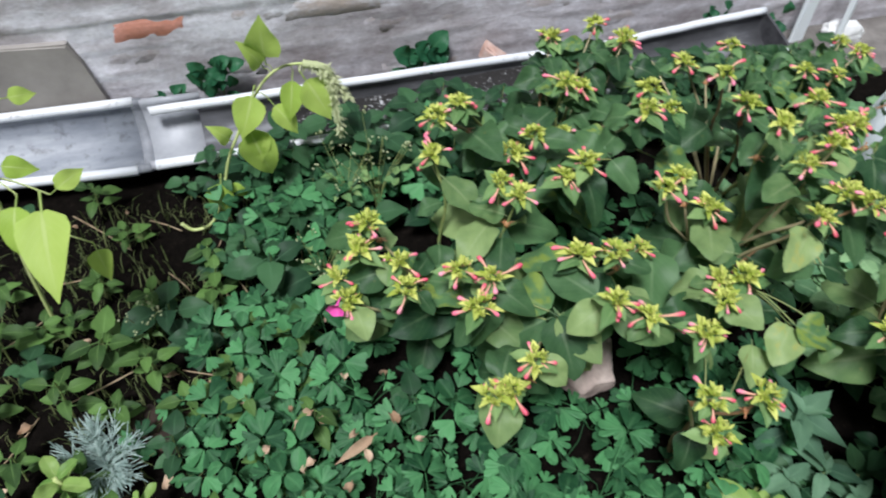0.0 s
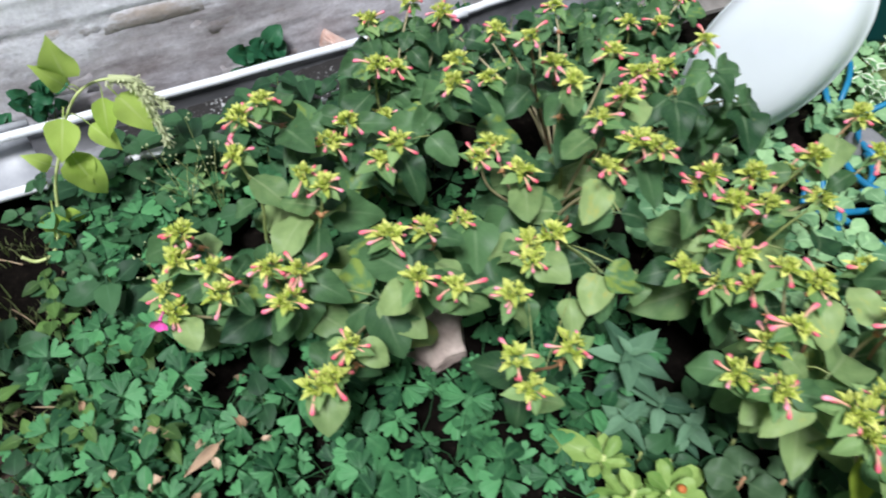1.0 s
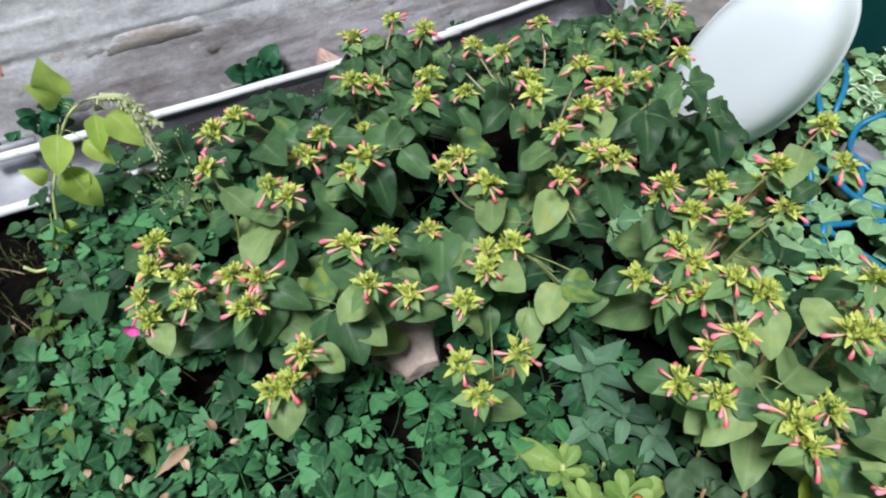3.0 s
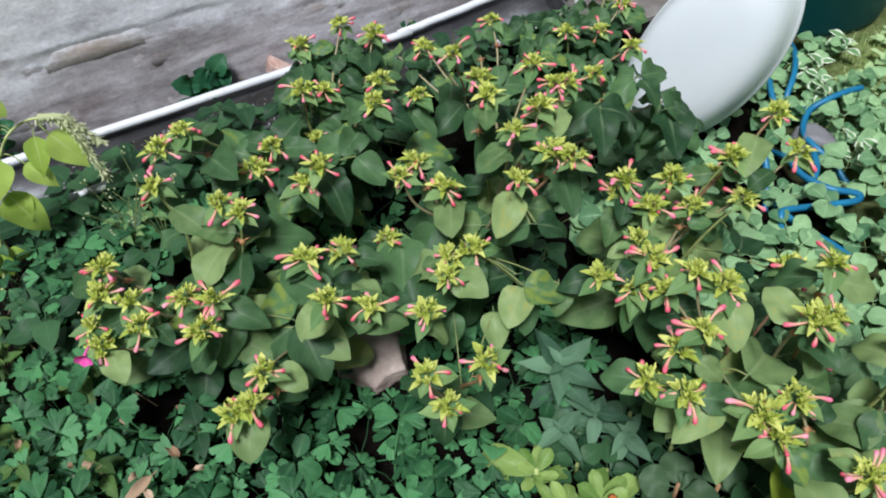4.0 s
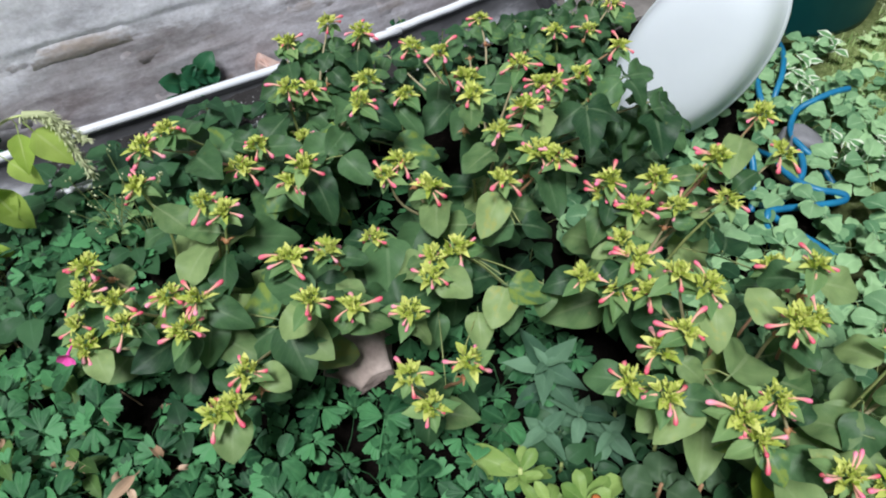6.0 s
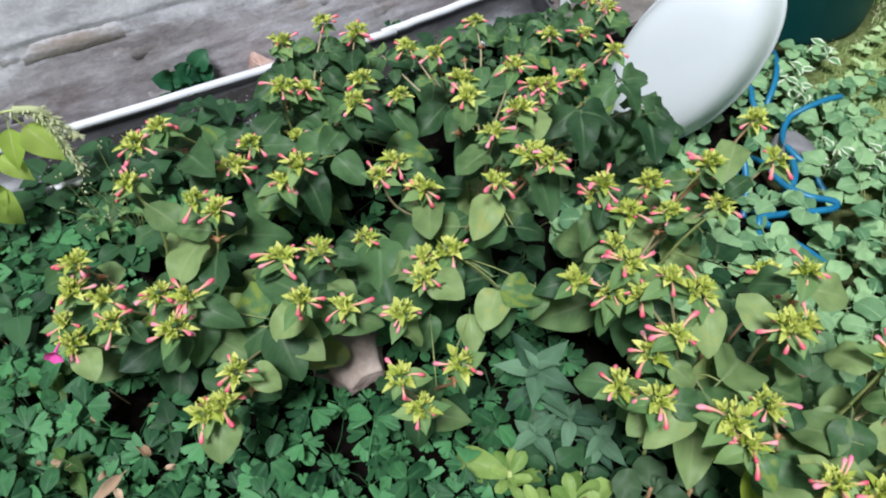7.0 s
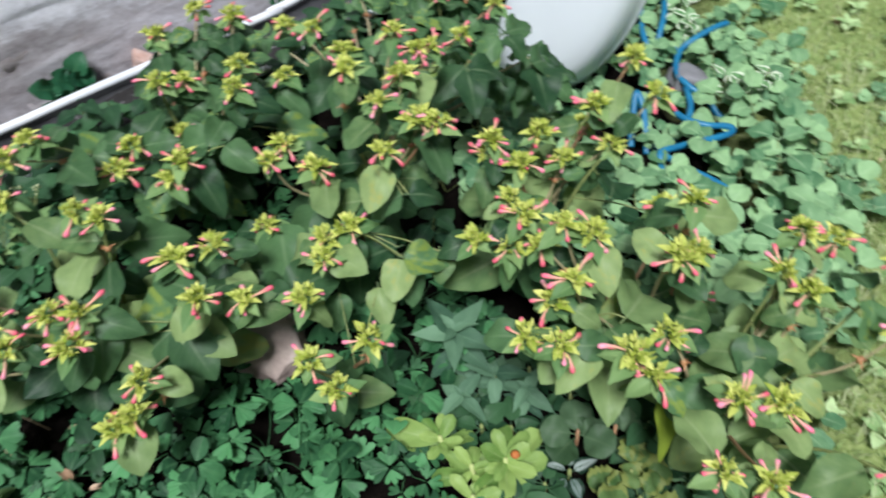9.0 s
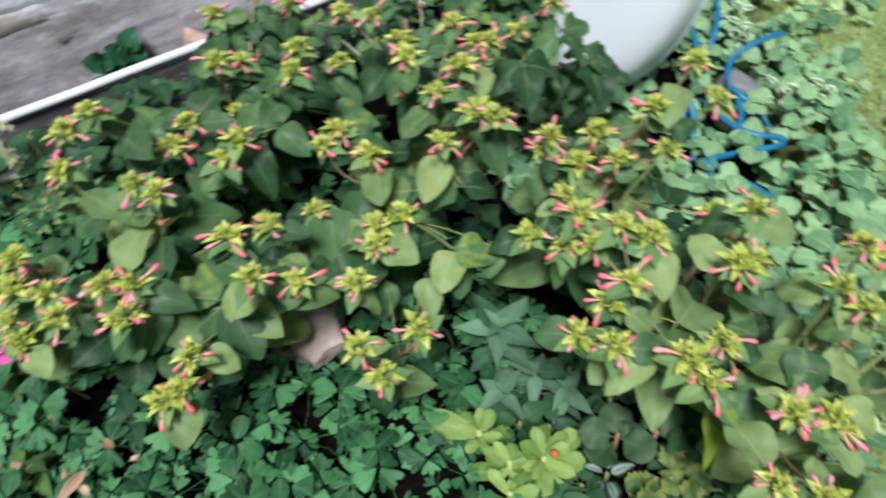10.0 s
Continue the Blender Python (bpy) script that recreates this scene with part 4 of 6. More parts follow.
# ---- four o'clock bushes ----
def cluster_mesh(seed):
    """A crowded head: small tufts of short yellow-green calyx lobes."""
    rng = random.Random(seed)
    s = Shape()
    tufts = rng.choice((7, 8, 9))
    for q in range(tufts):
        a0, out = q * 2.4 + rng.uniform(-0.4, 0.4), (0.0 if q == 0 else rng.uniform(0.006, 0.0155))
        middle = Vector((math.cos(a0) * out, math.sin(a0) * out, 0.010 - 0.5 * out + rng.uniform(-0.003, 0.003)))
        axis_way = Vector((math.cos(a0) * out * 45, math.sin(a0) * out * 45, 1.0)).normalized()
        for k in range(8):
            a, tilt = k * 2.4 + rng.uniform(-0.3, 0.3), rng.uniform(0.25, 1.1)
            d = (axis_way + Vector((math.cos(a), math.sin(a), 0.2)) * tilt).normalized()
            s.blade(rng.uniform(0.0090, 0.0150), rng.uniform(0.0038, 0.0054), "oval", fold=0.5, droop=rng.uniform(-0.3, 0.7), seg=3, cols=2,
                    m=aim(middle - axis_way * 0.004, d, up=(rng.uniform(-1, 1), rng.uniform(-1, 1), 1)))
        if q % 2:
            d = (axis_way + Vector((math.cos(a0), math.sin(a0), -0.2)) * 1.2).normalized()
            s.blade(rng.uniform(0.016, 0.024), rng.uniform(0.008, 0.012), "ovate", fold=0.4, droop=0.6, wave=0.1, seg=4, cols=2, m=aim(middle - axis_way * 0.005, d))
    return s.mesh("bract_head", M_BRACT)


def bud_mesh(seed):
    """A closed trumpet: a thin curved tube that swells to a blunt tip."""
    rng = random.Random(seed)
    s = Shape()
    length, sway = rng.uniform(0.020, 0.036), rng.uniform(-0.010, 0.010)
    pts = [(sway * t * t, length * t, -0.006 * t * t) for t in (0, 0.35, 0.58, 0.74, 0.88, 0.96, 1.0)]
    s.tube(pts, [0.0015, 0.0018, 0.0025, 0.0037, 0.0040, 0.0030, 0.0012], 6)
    return s.mesh("bud", M_BUD)


HEADS = [cluster_mesh(60 + k) for k in range(8)]
BUDS = [bud_mesh(80 + k) for k in range(8)]


def clear_of_stone_view(p):
    """Whether a leaf stays off the lines from the stone to the camera and sun."""
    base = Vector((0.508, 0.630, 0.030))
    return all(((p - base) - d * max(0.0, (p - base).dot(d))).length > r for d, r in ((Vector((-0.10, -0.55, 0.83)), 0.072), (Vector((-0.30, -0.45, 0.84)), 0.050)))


def build_bush(label, base, tips, seed, leaves=3, leafy=(), kinds=BUSH_LEAVES, broad=()):
    rng = random.Random(seed)
    bx, by = base
    root = Vector((bx, by, soil_height(bx, by) - 0.01))
    bush = thing("four_oclock_bush", root, label, "flowering bush", "four o'clock bushes")
    for tip in (*tips, *leafy):
        bare = tip in leafy
        tip = Vector(tip)
        flat = Vector((tip.x - bx, tip.y - by, 0))
        mid = root + flat * 0.38 + Vector((rng.uniform(-0.02, 0.02), rng.uniform(-0.02, 0.02), (tip.z - root.z) * 0.52))
        upper = root + flat * 0.74 + Vector((rng.uniform(-0.015, 0.015), rng.uniform(-0.015, 0.015), (tip.z - root.z) * 0.80))
        path = bend([root, mid, upper, tip], 5)
        s = Shape()
        count = len(path) - 1
        s.tube([p - root for p in path], [0.0042 - 0.0024 * k / count for k in range(count + 1)], 5, cap=False)
        ob = placed("branch", s.mesh("branch", rng.choice((M_BRANCH, M_BRANCH, M_REDSTEM, M_STEM))), None, Matrix.Identity(4))
        ob.parent = bush
        if rng.random() < 0.4:
            t = Shape()
            at = path[int(count * 0.74)] - root
            d = (path[int(count * 0.74) + 1] - path[int(count * 0.74)]).normalized()
            t.tube([at - d * 0.006, at, at + d * 0.006], [0.0032, 0.0058, 0.0032], 7)
            for q in range(3):
                t.blade(0.014, 0.004, "lance", fold=0.4, seg=3, cols=2, m=aim(at, (rng.uniform(-1, 1), rng.uniform(-1, 0.3), rng.uniform(0, 1))))
            ob = placed("node", t.mesh("node", M_NODE), None, Matrix.Identity(4))
            ob.parent = bush
        # pairs of leaves up the branch, smaller towards the head
        turn = rng.uniform(0, 6.28)
        for k in range(leaves):
            t = 0.44 + 0.45 * k / max(1, leaves - 1) + rng.uniform(-0.06, 0.06)
            at = path[min(count, int(t * count))]
            size = (1.15 - 0.62 * t) * rng.uniform(0.6, 1.25) * 1.25
            turn += 1.57 + rng.uniform(-0.4, 0.4)
            for side in (0, math.pi):
                if rng.random() < 0.18:
                    continue
                a = turn + side + rng.uniform(-0.25, 0.25)
                way = Vector((math.cos(a), math.sin(a), rng.uniform(-0.45, 0.25)))
                up = Vector((rng.uniform(-0.5, 0.3), rng.uniform(-0.95, 0.0), 1))
                if not clear_of_stone_view(at + way.normalized() * 0.05 * size):
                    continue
                placed("leaf", rng.choice(kinds), bush, aim(at, way, up, size))
        if bare:
            for k in range(5):
                a = turn + k * 1.3 + rng.uniform(-0.3, 0.3)
                way = Vector((math.cos(a), math.sin(a), rng.uniform(-0.5, 0.1)))
                placed("leaf", rng.choice(kinds), bush, aim(tip, way, (rng.uniform(-0.4, 0.2), -0.5, 1), rng.uniform(0.5, 0.9)))
            continue
        for k in range(rng.choice((3, 4, 4, 5))):
            a = turn + k * 1.7 + rng.uniform(-0.4, 0.4)
            way = Vector((math.cos(a), math.sin(a), rng.uniform(-0.2, 0.3)))
            placed("young_leaf", rng.choice(YOUNG_LEAVES), bush, aim(tip - Vector((0, 0, 0.012)), way, (0, -0.2, 1), rng.uniform(0.55, 1.15)))
        head = placed("flower_head", rng.choice(HEADS), bush, Matrix.Translation(tip) @ Matrix.Rotation(rng.uniform(0, 6.28), 4, "Z") @ Matrix.Scale(rng.uniform(0.95, 1.25), 4))
        for k in range(rng.choice((3, 4, 5, 5, 6, 7))):
            a = turn + k * 2.1 + rng.uniform(-0.7, 0.7)
            way = Vector((math.cos(a), math.sin(a), rng.uniform(-0.6, 0.6)))
            bud = new("bud", rng.choice(BUDS))
            bud.parent = head
            bud.matrix_basis = head.matrix_basis.to_3x3().to_4x4().inverted() @ aim((0, 0, 0), way, (0, 0, 1), rng.uniform(0.62, 1.05)) @ Matrix.Translation((0, 0.013, 0))
    # broad leaves, each given by its foot and tip
    stems = [o for o in bush.children if o.name.startswith("branch")]
    knots = [root + v.co for o in stems for v in o.data.vertices]
    for x0, y0, z0, x1, y1, z1 in broad:
        foot, tip = Vector((x0, y0, z0)), Vector((x1, y1, z1))
        near = min(knots, key=lambda q: (q - foot).length + 2.0 * max(0.0, q.z - foot.z))
        if (near - foot).length > 0.01:
            t = Shape()
            t.tube(bend([near - root, (near + foot) * 0.5 + Vector((0, 0, 0.008)) - root, foot - root], 3), 0.0014, 4, cap=False)
            ob = placed("leaf_stalk", t.mesh("leaf_stalk", M_STEM), None, Matrix.Identity(4))
            ob.parent = bush
        size = (tip - foot).length / 0.098
        placed("leaf", rng.choice(kinds), bush, aim(foot - (tip - foot) * 0.12, tip - foot, (rng.uniform(-0.25, 0.15), rng.uniform(-0.6, -0.2), 1), size))
    return bush


build_bush("four o'clock bush sprawling over columbine leaves, coral buds", (0.28, 0.78), [
    (0.247, 0.861, 0.429), (0.332, 0.768, 0.432), (0.357, 0.746, 0.418), (0.123, 0.817, 0.346), (0.103, 0.789, 0.316), (0.153, 0.712, 0.353), (0.155, 0.669, 0.341),
    (0.233, 0.657, 0.376), (0.272, 0.619, 0.389), (0.241, 0.585, 0.374), (0.065, 0.797, 0.243), (0.070, 0.741, 0.248)], 1, kinds=BUSH_LEAVES + LIT_LEAVES[:4], broad=[
    (0.356, 0.802, 0.300, 0.237, 0.866, 0.280), (0.363, 0.801, 0.300, 0.477, 0.769, 0.280), (0.368, 0.598, 0.300, 0.305, 0.714, 0.280), (0.364, 0.598, 0.280, 0.275, 0.593, 0.260), (0.246, 0.924, 0.380, 0.269, 0.855, 0.360)])
build_bush("tall four o'clock bush standing by the gutter, coral buds", (0.56, 1.06), [
    (0.618, 1.241, 0.362), (0.713, 1.235, 0.381), (0.774, 1.204, 0.357), (0.554, 1.025, 0.403), (0.603, 1.046, 0.371), (0.689, 0.955, 0.418), (0.649, 0.884, 0.426),
    (0.776, 0.985, 0.330), (0.319, 0.956, 0.450), (0.276, 0.938, 0.442), (0.460, 0.930, 0.376), (0.416, 0.920, 0.346), (0.480, 0.826, 0.358), (0.513, 0.822, 0.386), (0.555, 1.000, 0.300)], 2, leaves=4, leafy=[(0.66, 1.235, 0.315), (0.745, 1.215, 0.320), (0.70, 1.200, 0.340), (0.60, 1.215, 0.300)], broad=[
    (0.594, 0.894, 0.330, 0.512, 0.950, 0.310), (0.526, 0.847, 0.330, 0.534, 0.751, 0.310), (0.595, 0.875, 0.330, 0.622, 0.792, 0.310), (0.700, 0.890, 0.300, 0.787, 0.830, 0.280),
    (0.649, 0.908, 0.400, 0.630, 0.838, 0.380), (0.586, 1.055, 0.360, 0.622, 1.013, 0.340), (0.318, 1.000, 0.420, 0.348, 0.958, 0.400)])
build_bush("broad four o'clock bush above a pinkish stone, coral buds", (0.50, 0.72), [
    (0.421, 0.637, 0.380), (0.481, 0.630, 0.373), (0.416, 0.513, 0.417), (0.472, 0.503, 0.376), (0.543, 0.460, 0.368), (0.577, 0.698, 0.280), (0.300, 0.497, 0.341),
    (0.265, 0.485, 0.297), (0.238, 0.484, 0.292)], 3, kinds=BUSH_LEAVES + LIT_LEAVES[:4], broad=[
    (0.601, 0.698, 0.270, 0.544, 0.560, 0.250), (0.379, 0.595, 0.290, 0.373, 0.476, 0.270), (0.384, 0.597, 0.290, 0.424, 0.505, 0.272), (0.488, 0.516, 0.360, 0.441, 0.493, 0.340)])
build_bush("small four o'clock plant before the pinkish stone", (0.575, 0.435), [(0.499, 0.368, 0.358), (0.514, 0.343, 0.300), (0.588, 0.362, 0.336)], 9, leaves=1, kinds=BUSH_LEAVES + LIT_LEAVES, broad=[
    (0.664, 0.475, 0.270, 0.635, 0.407, 0.250), (0.613, 0.520, 0.250, 0.572, 0.463, 0.230)])
build_bush("upright four o'clock bush in the middle of the bed", (0.76, 0.72), [
    (0.671, 0.773, 0.364), (0.634, 0.750, 0.364), (0.694, 0.703, 0.346), (0.798, 0.730, 0.484), (0.871, 0.680, 0.464), (0.811, 0.659, 0.455), (0.847, 0.598, 0.438),
    (0.856, 0.560, 0.453), (0.749, 0.547, 0.464), (0.628, 0.553, 0.345), (0.671, 0.549, 0.348), (0.602, 0.507, 0.366), (0.938, 0.808, 0.452), (0.968, 0.740, 0.441), (0.943, 0.748, 0.442)], 4, leaves=2, kinds=BUSH_LEAVES[:8] + LIT_LEAVES[:5], broad=[
    (0.757, 0.521, 0.385, 0.689, 0.553, 0.365), (0.765, 0.516, 0.385, 0.833, 0.488, 0.365), (0.842, 0.737, 0.380, 0.744, 0.671, 0.360), (0.778, 0.576, 0.420, 0.740, 0.533, 0.400),
    (0.860, 0.612, 0.400, 0.840, 0.510, 0.380), (0.713, 0.470, 0.310, 0.655, 0.418, 0.290), (0.712, 0.464, 0.320, 0.774, 0.417, 0.300), (0.727, 0.510, 0.290, 0.652, 0.551, 0.270), (0.825, 0.771, 0.420, 0.752, 0.738, 0.400), (0.727, 0.483, 0.280, 0.689, 0.411, 0.260), (0.772, 0.453, 0.300, 0.741, 0.404, 0.280)])
build_bush("four o'clock bush growing up against the white basin", (0.98, 1.00), [
    (0.830, 1.058, 0.384), (0.843, 0.950, 0.426), (0.871, 0.892, 0.394), (1.110, 0.850, 0.338), (1.205, 0.855, 0.370), (1.090, 1.240, 0.270)], 5,
    leafy=[(1.15, 0.765, 0.37), (1.20, 0.735, 0.31), (1.235, 0.725, 0.25), (0.95, 1.33, 0.19), (1.10, 1.33, 0.19), (0.86, 1.29, 0.22)],
    broad=[(1.040, 0.732, 0.360, 1.128, 0.681, 0.340), (1.036, 0.726, 0.360, 0.993, 0.637, 0.340), (1.065, 0.773, 0.330, 0.973, 0.758, 0.310), (1.166, 0.683, 0.330, 1.122, 0.584, 0.310), (1.150, 0.676, 0.350, 1.230, 0.683, 0.330)])
build_bush("young four o'clock bush at the gutter's open end", (1.27, 1.17), [
    (1.253, 1.154, 0.231), (1.350, 1.151, 0.206), (1.465, 1.279, 0.200), (1.475, 1.217, 0.209)], 10, leaves=4,
    leafy=[(1.22, 1.29, 0.20), (1.34, 1.30, 0.18), (1.19, 1.18, 0.19), (1.30, 1.22, 0.20), (1.40, 1.22, 0.17), (1.42, 1.31, 0.15), (1.52, 1.28, 0.14), (1.29, 1.10, 0.16)])
build_bush("four o'clock bush trailing towards the blue hose", (0.98, 0.50), [
    (0.922, 0.505, 0.415), (0.919, 0.510, 0.381), (1.007, 0.490, 0.390), (1.149, 0.530, 0.306), (1.112, 0.471, 0.405), (1.220, 0.497, 0.432), (1.205, 0.424, 0.409), (0.940, 0.453, 0.390),
    (1.045, 0.465, 0.328), (1.120, 0.429, 0.337), (0.866, 0.359, 0.403), (0.885, 0.413, 0.380), (0.800, 0.390, 0.368), (0.838, 0.353, 0.362)], 6, leaves=2, kinds=BUSH_LEAVES[:5] + LIT_LEAVES, broad=[
    (1.039, 0.348, 0.330, 1.118, 0.404, 0.310), (1.137, 0.328, 0.240, 1.179, 0.269, 0.220)])
lawn_bush = build_bush("four o'clock bush at the edge of the lawn, leaves lightened for brighter light", (0.99, 0.22), [
    (0.867, 0.323, 0.371), (0.888, 0.299, 0.424), (0.909, 0.262, 0.423), (1.130, 0.308, 0.280), (1.077, 0.225, 0.406), (0.808, 0.226, 0.387), (0.836, 0.218, 0.420), (0.752, 0.214, 0.364),
    (0.763, 0.161, 0.402), (1.165, 0.210, 0.095), (0.989, 0.168, 0.398), (1.045, 0.173, 0.362)], 7, leaves=2, kinds=BUSH_LEAVES[:5] + LIT_LEAVES, broad=[
    (0.813, 0.155, 0.360, 0.740, 0.134, 0.340), (0.836, 0.149, 0.340, 0.844, 0.097, 0.320), (0.907, 0.177, 0.310, 1.019, 0.209, 0.290), (0.797, 0.181, 0.330, 0.735, 0.167, 0.310), (0.923, 0.292, 0.320, 0.843, 0.339, 0.300)])
yellowing = placed("leaf", YELLOWING_LEAVES[0], lawn_bush, aim((0.893, 0.079, 0.262), (-0.045, -0.061, -0.04), (0.2, -0.4, 1), 1.0))
yellowing["label"] = "yellowing leaf"
build_bush("low four o'clock bush beside the lawn, leaves lightened for brighter light", (1.00, 0.04), [
    (0.828, 0.098, 0.398), (0.915, 0.107, 0.346), (0.851, 0.073, 0.353), (0.922, -0.010, 0.332), (0.966, -0.046, 0.321), (0.824, -0.064, 0.348),
    (0.868, -0.107, 0.331), (1.181, 0.107, 0.371), (1.210, 0.068, 0.360), (1.116, 0.080, 0.351), (1.125, 0.039, 0.340), (1.239, -0.014, 0.360), (1.173, -0.077, 0.330), (1.009, -0.194, 0.300)], 8, leaves=2, kinds=BUSH_LEAVES[:4] + LIT_LEAVES, broad=[
    (1.029, 0.030, 0.270, 0.978, 0.114, 0.250), (0.955, 0.011, 0.270, 0.883, 0.075, 0.250), (0.846, 0.092, 0.380, 0.869, 0.152, 0.360), (1.047, 0.056, 0.280, 0.990, -0.004, 0.260), (1.054, 0.015, 0.260, 1.142, 0.007, 0.240), (1.048, -0.022, 0.250, 1.064, -0.093, 0.230)])


def build_open_flower():
    """The one open magenta trumpet."""
    s = Shape()
    s.tube([(0, 0, 0), (0, 0.012, 0.002), (0, 0.02, 0)], [0.0015, 0.002, 0.004], 6, cap=False)
    for k in range(5):
        a = k * 2 * math.pi / 5
        s.blade(0.019, 0.017, "spoon", fold=0.2, droop=-0.4, seg=4, cols=2, m=aim((0, 0.018, 0), (math.cos(a), 0.45, math.sin(a)), (0, 1, 0)))
    ob = placed("four_oclock_flower", s.mesh("open_flower", M_PETAL), None, aim((0.058, 0.732, 0.272), (-0.35, -0.7, 0.0)))
    tagged(ob, "open magenta trumpet flower hanging on the bush", "flower")


build_open_flower()


# ---- low plants ----
def scatter(x0, x1, y0, y1, gap, seed, keep=lambda x, y: True, tries=4000):
    """Random places at least gap apart."""
    rng = random.Random(seed)
    out = []
    for _ in range(tries):
        p = (rng.uniform(x0, x1), rng.uniform(y0, y1))
        if keep(*p) and all((p[0] - q[0]) ** 2 + (p[1] - q[1]) ** 2 > gap * gap for q in out):
            out.append(p)
    return out


def in_columbine(x, y):
    if x < -0.10 and y > 0.88 or x < -0.24 or x < -0.16 and y > 0.72 or x < -0.19 and y < 0.66:
        return False
    if 0.60 < x < 0.86 and 0.02 < y < 0.42 or x > 0.60 and y < 0.36:
        return False
    if (x - 0.50) ** 2 + (y - 0.625) ** 2 < 0.085 ** 2 or (x - 0.63) ** 2 + (y - 0.27) ** 2 < 0.058 ** 2:
        return False
    return x < 0.95 - 0.25 * y and y < 1.33


def build_columbines():
    rng = random.Random(21)
    thin = random.Random(23)
    for x, y in scatter(-0.55, 1.0, 0.1, 1.33, 0.074, 22, in_columbine, 9000):
        if (x > 0.15 and y > 0.66 and thin.random() < 0.5):
            continue
        z = soil_height(x, y) - 0.004
        p = thing("columbine_plant", (x, y, z), "low columbine plant with blue-green lobed leaves", "plant", "columbine ground cover")
        turn = rng.uniform(0, 6.28)
        for k in range(rng.choice((5, 6, 6, 7))):
            turn += 2.4 + rng.uniform(-0.4, 0.4)
            m = Matrix.Translation((x, y, z)) @ Matrix.Rotation(rng.uniform(-0.05, 0.6), 4, "X") @ Matrix.Rotation(turn, 4, "Z") @ Matrix.Rotation(rng.uniform(-0.35, 0.35), 4, "Y") @ Matrix.Scale(rng.uniform(0.62, 1.2), 4)
            form = rng.randrange(len(COLUMBINE_LEAVES))
            reach, height, _ = COLUMBINE_FORMS[form]
            if clear_of_stone_view(m @ Vector((0, reach, height))):
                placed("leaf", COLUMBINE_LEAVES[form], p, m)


build_columbines()


def build_weeds():
    """Trailing weeds with small round leaves in pairs."""
    rng = random.Random(31)
    spots = scatter(1.0, 2.1, -0.3, 1.2, 0.072, 32, lambda x, y: x > 0.95 + 0.12 * math.sin(y * 7) and x < bed_edge(y) + 0.07 * noise.noise((x * 4, y * 4, 8)) and not (x > 1.93 and y > 1.0))
    for x, y in spots:
        if 1.36 < x < 1.62 and 0.48 < y < 0.84 and rng.random() < 0.72:
            continue
        z = soil_height(x, y)
        lush = 1.0 if x < 1.42 else 1.12 if y < 0.6 else 0.9
        p = thing("trailing_weed", (x, y, z), "creeping weed with small round pale green leaves", "plant", "creeping weeds")
        for _ in range(rng.choice((2, 2, 3))):
            a = rng.uniform(0, 6.28)
            way = Vector((math.cos(a), math.sin(a), 0))
            run = rng.uniform(0.05, 0.09)
            path = bend([Vector((x, y, z)), Vector((x, y, z + 0.035)) + way * run * 0.5, Vector((x, y, z + rng.uniform(0.03, 0.085))) + way * run], 4)
            s = Shape()
            s.tube([q - p.location for q in path], 0.001, 3, cap=False)
            ob = placed("runner", s.mesh("runner", M_STEM), None, Matrix.Identity(4))
            ob.parent = p
            for k in (3, 5, 8):
                for side in (-1, 1):
                    b2 = a + side * rng.uniform(0.7, 1.6)
                    placed("leaf", rng.choice(WEED_LEAVES), p, aim(path[k], (math.cos(b2), math.sin(b2), rng.uniform(0.0, 0.4)), (rng.uniform(-0.3, 0.2), rng.uniform(-0.7, 0.0), 1), rng.uniform(0.7, 1.2) * lush))


build_weeds()


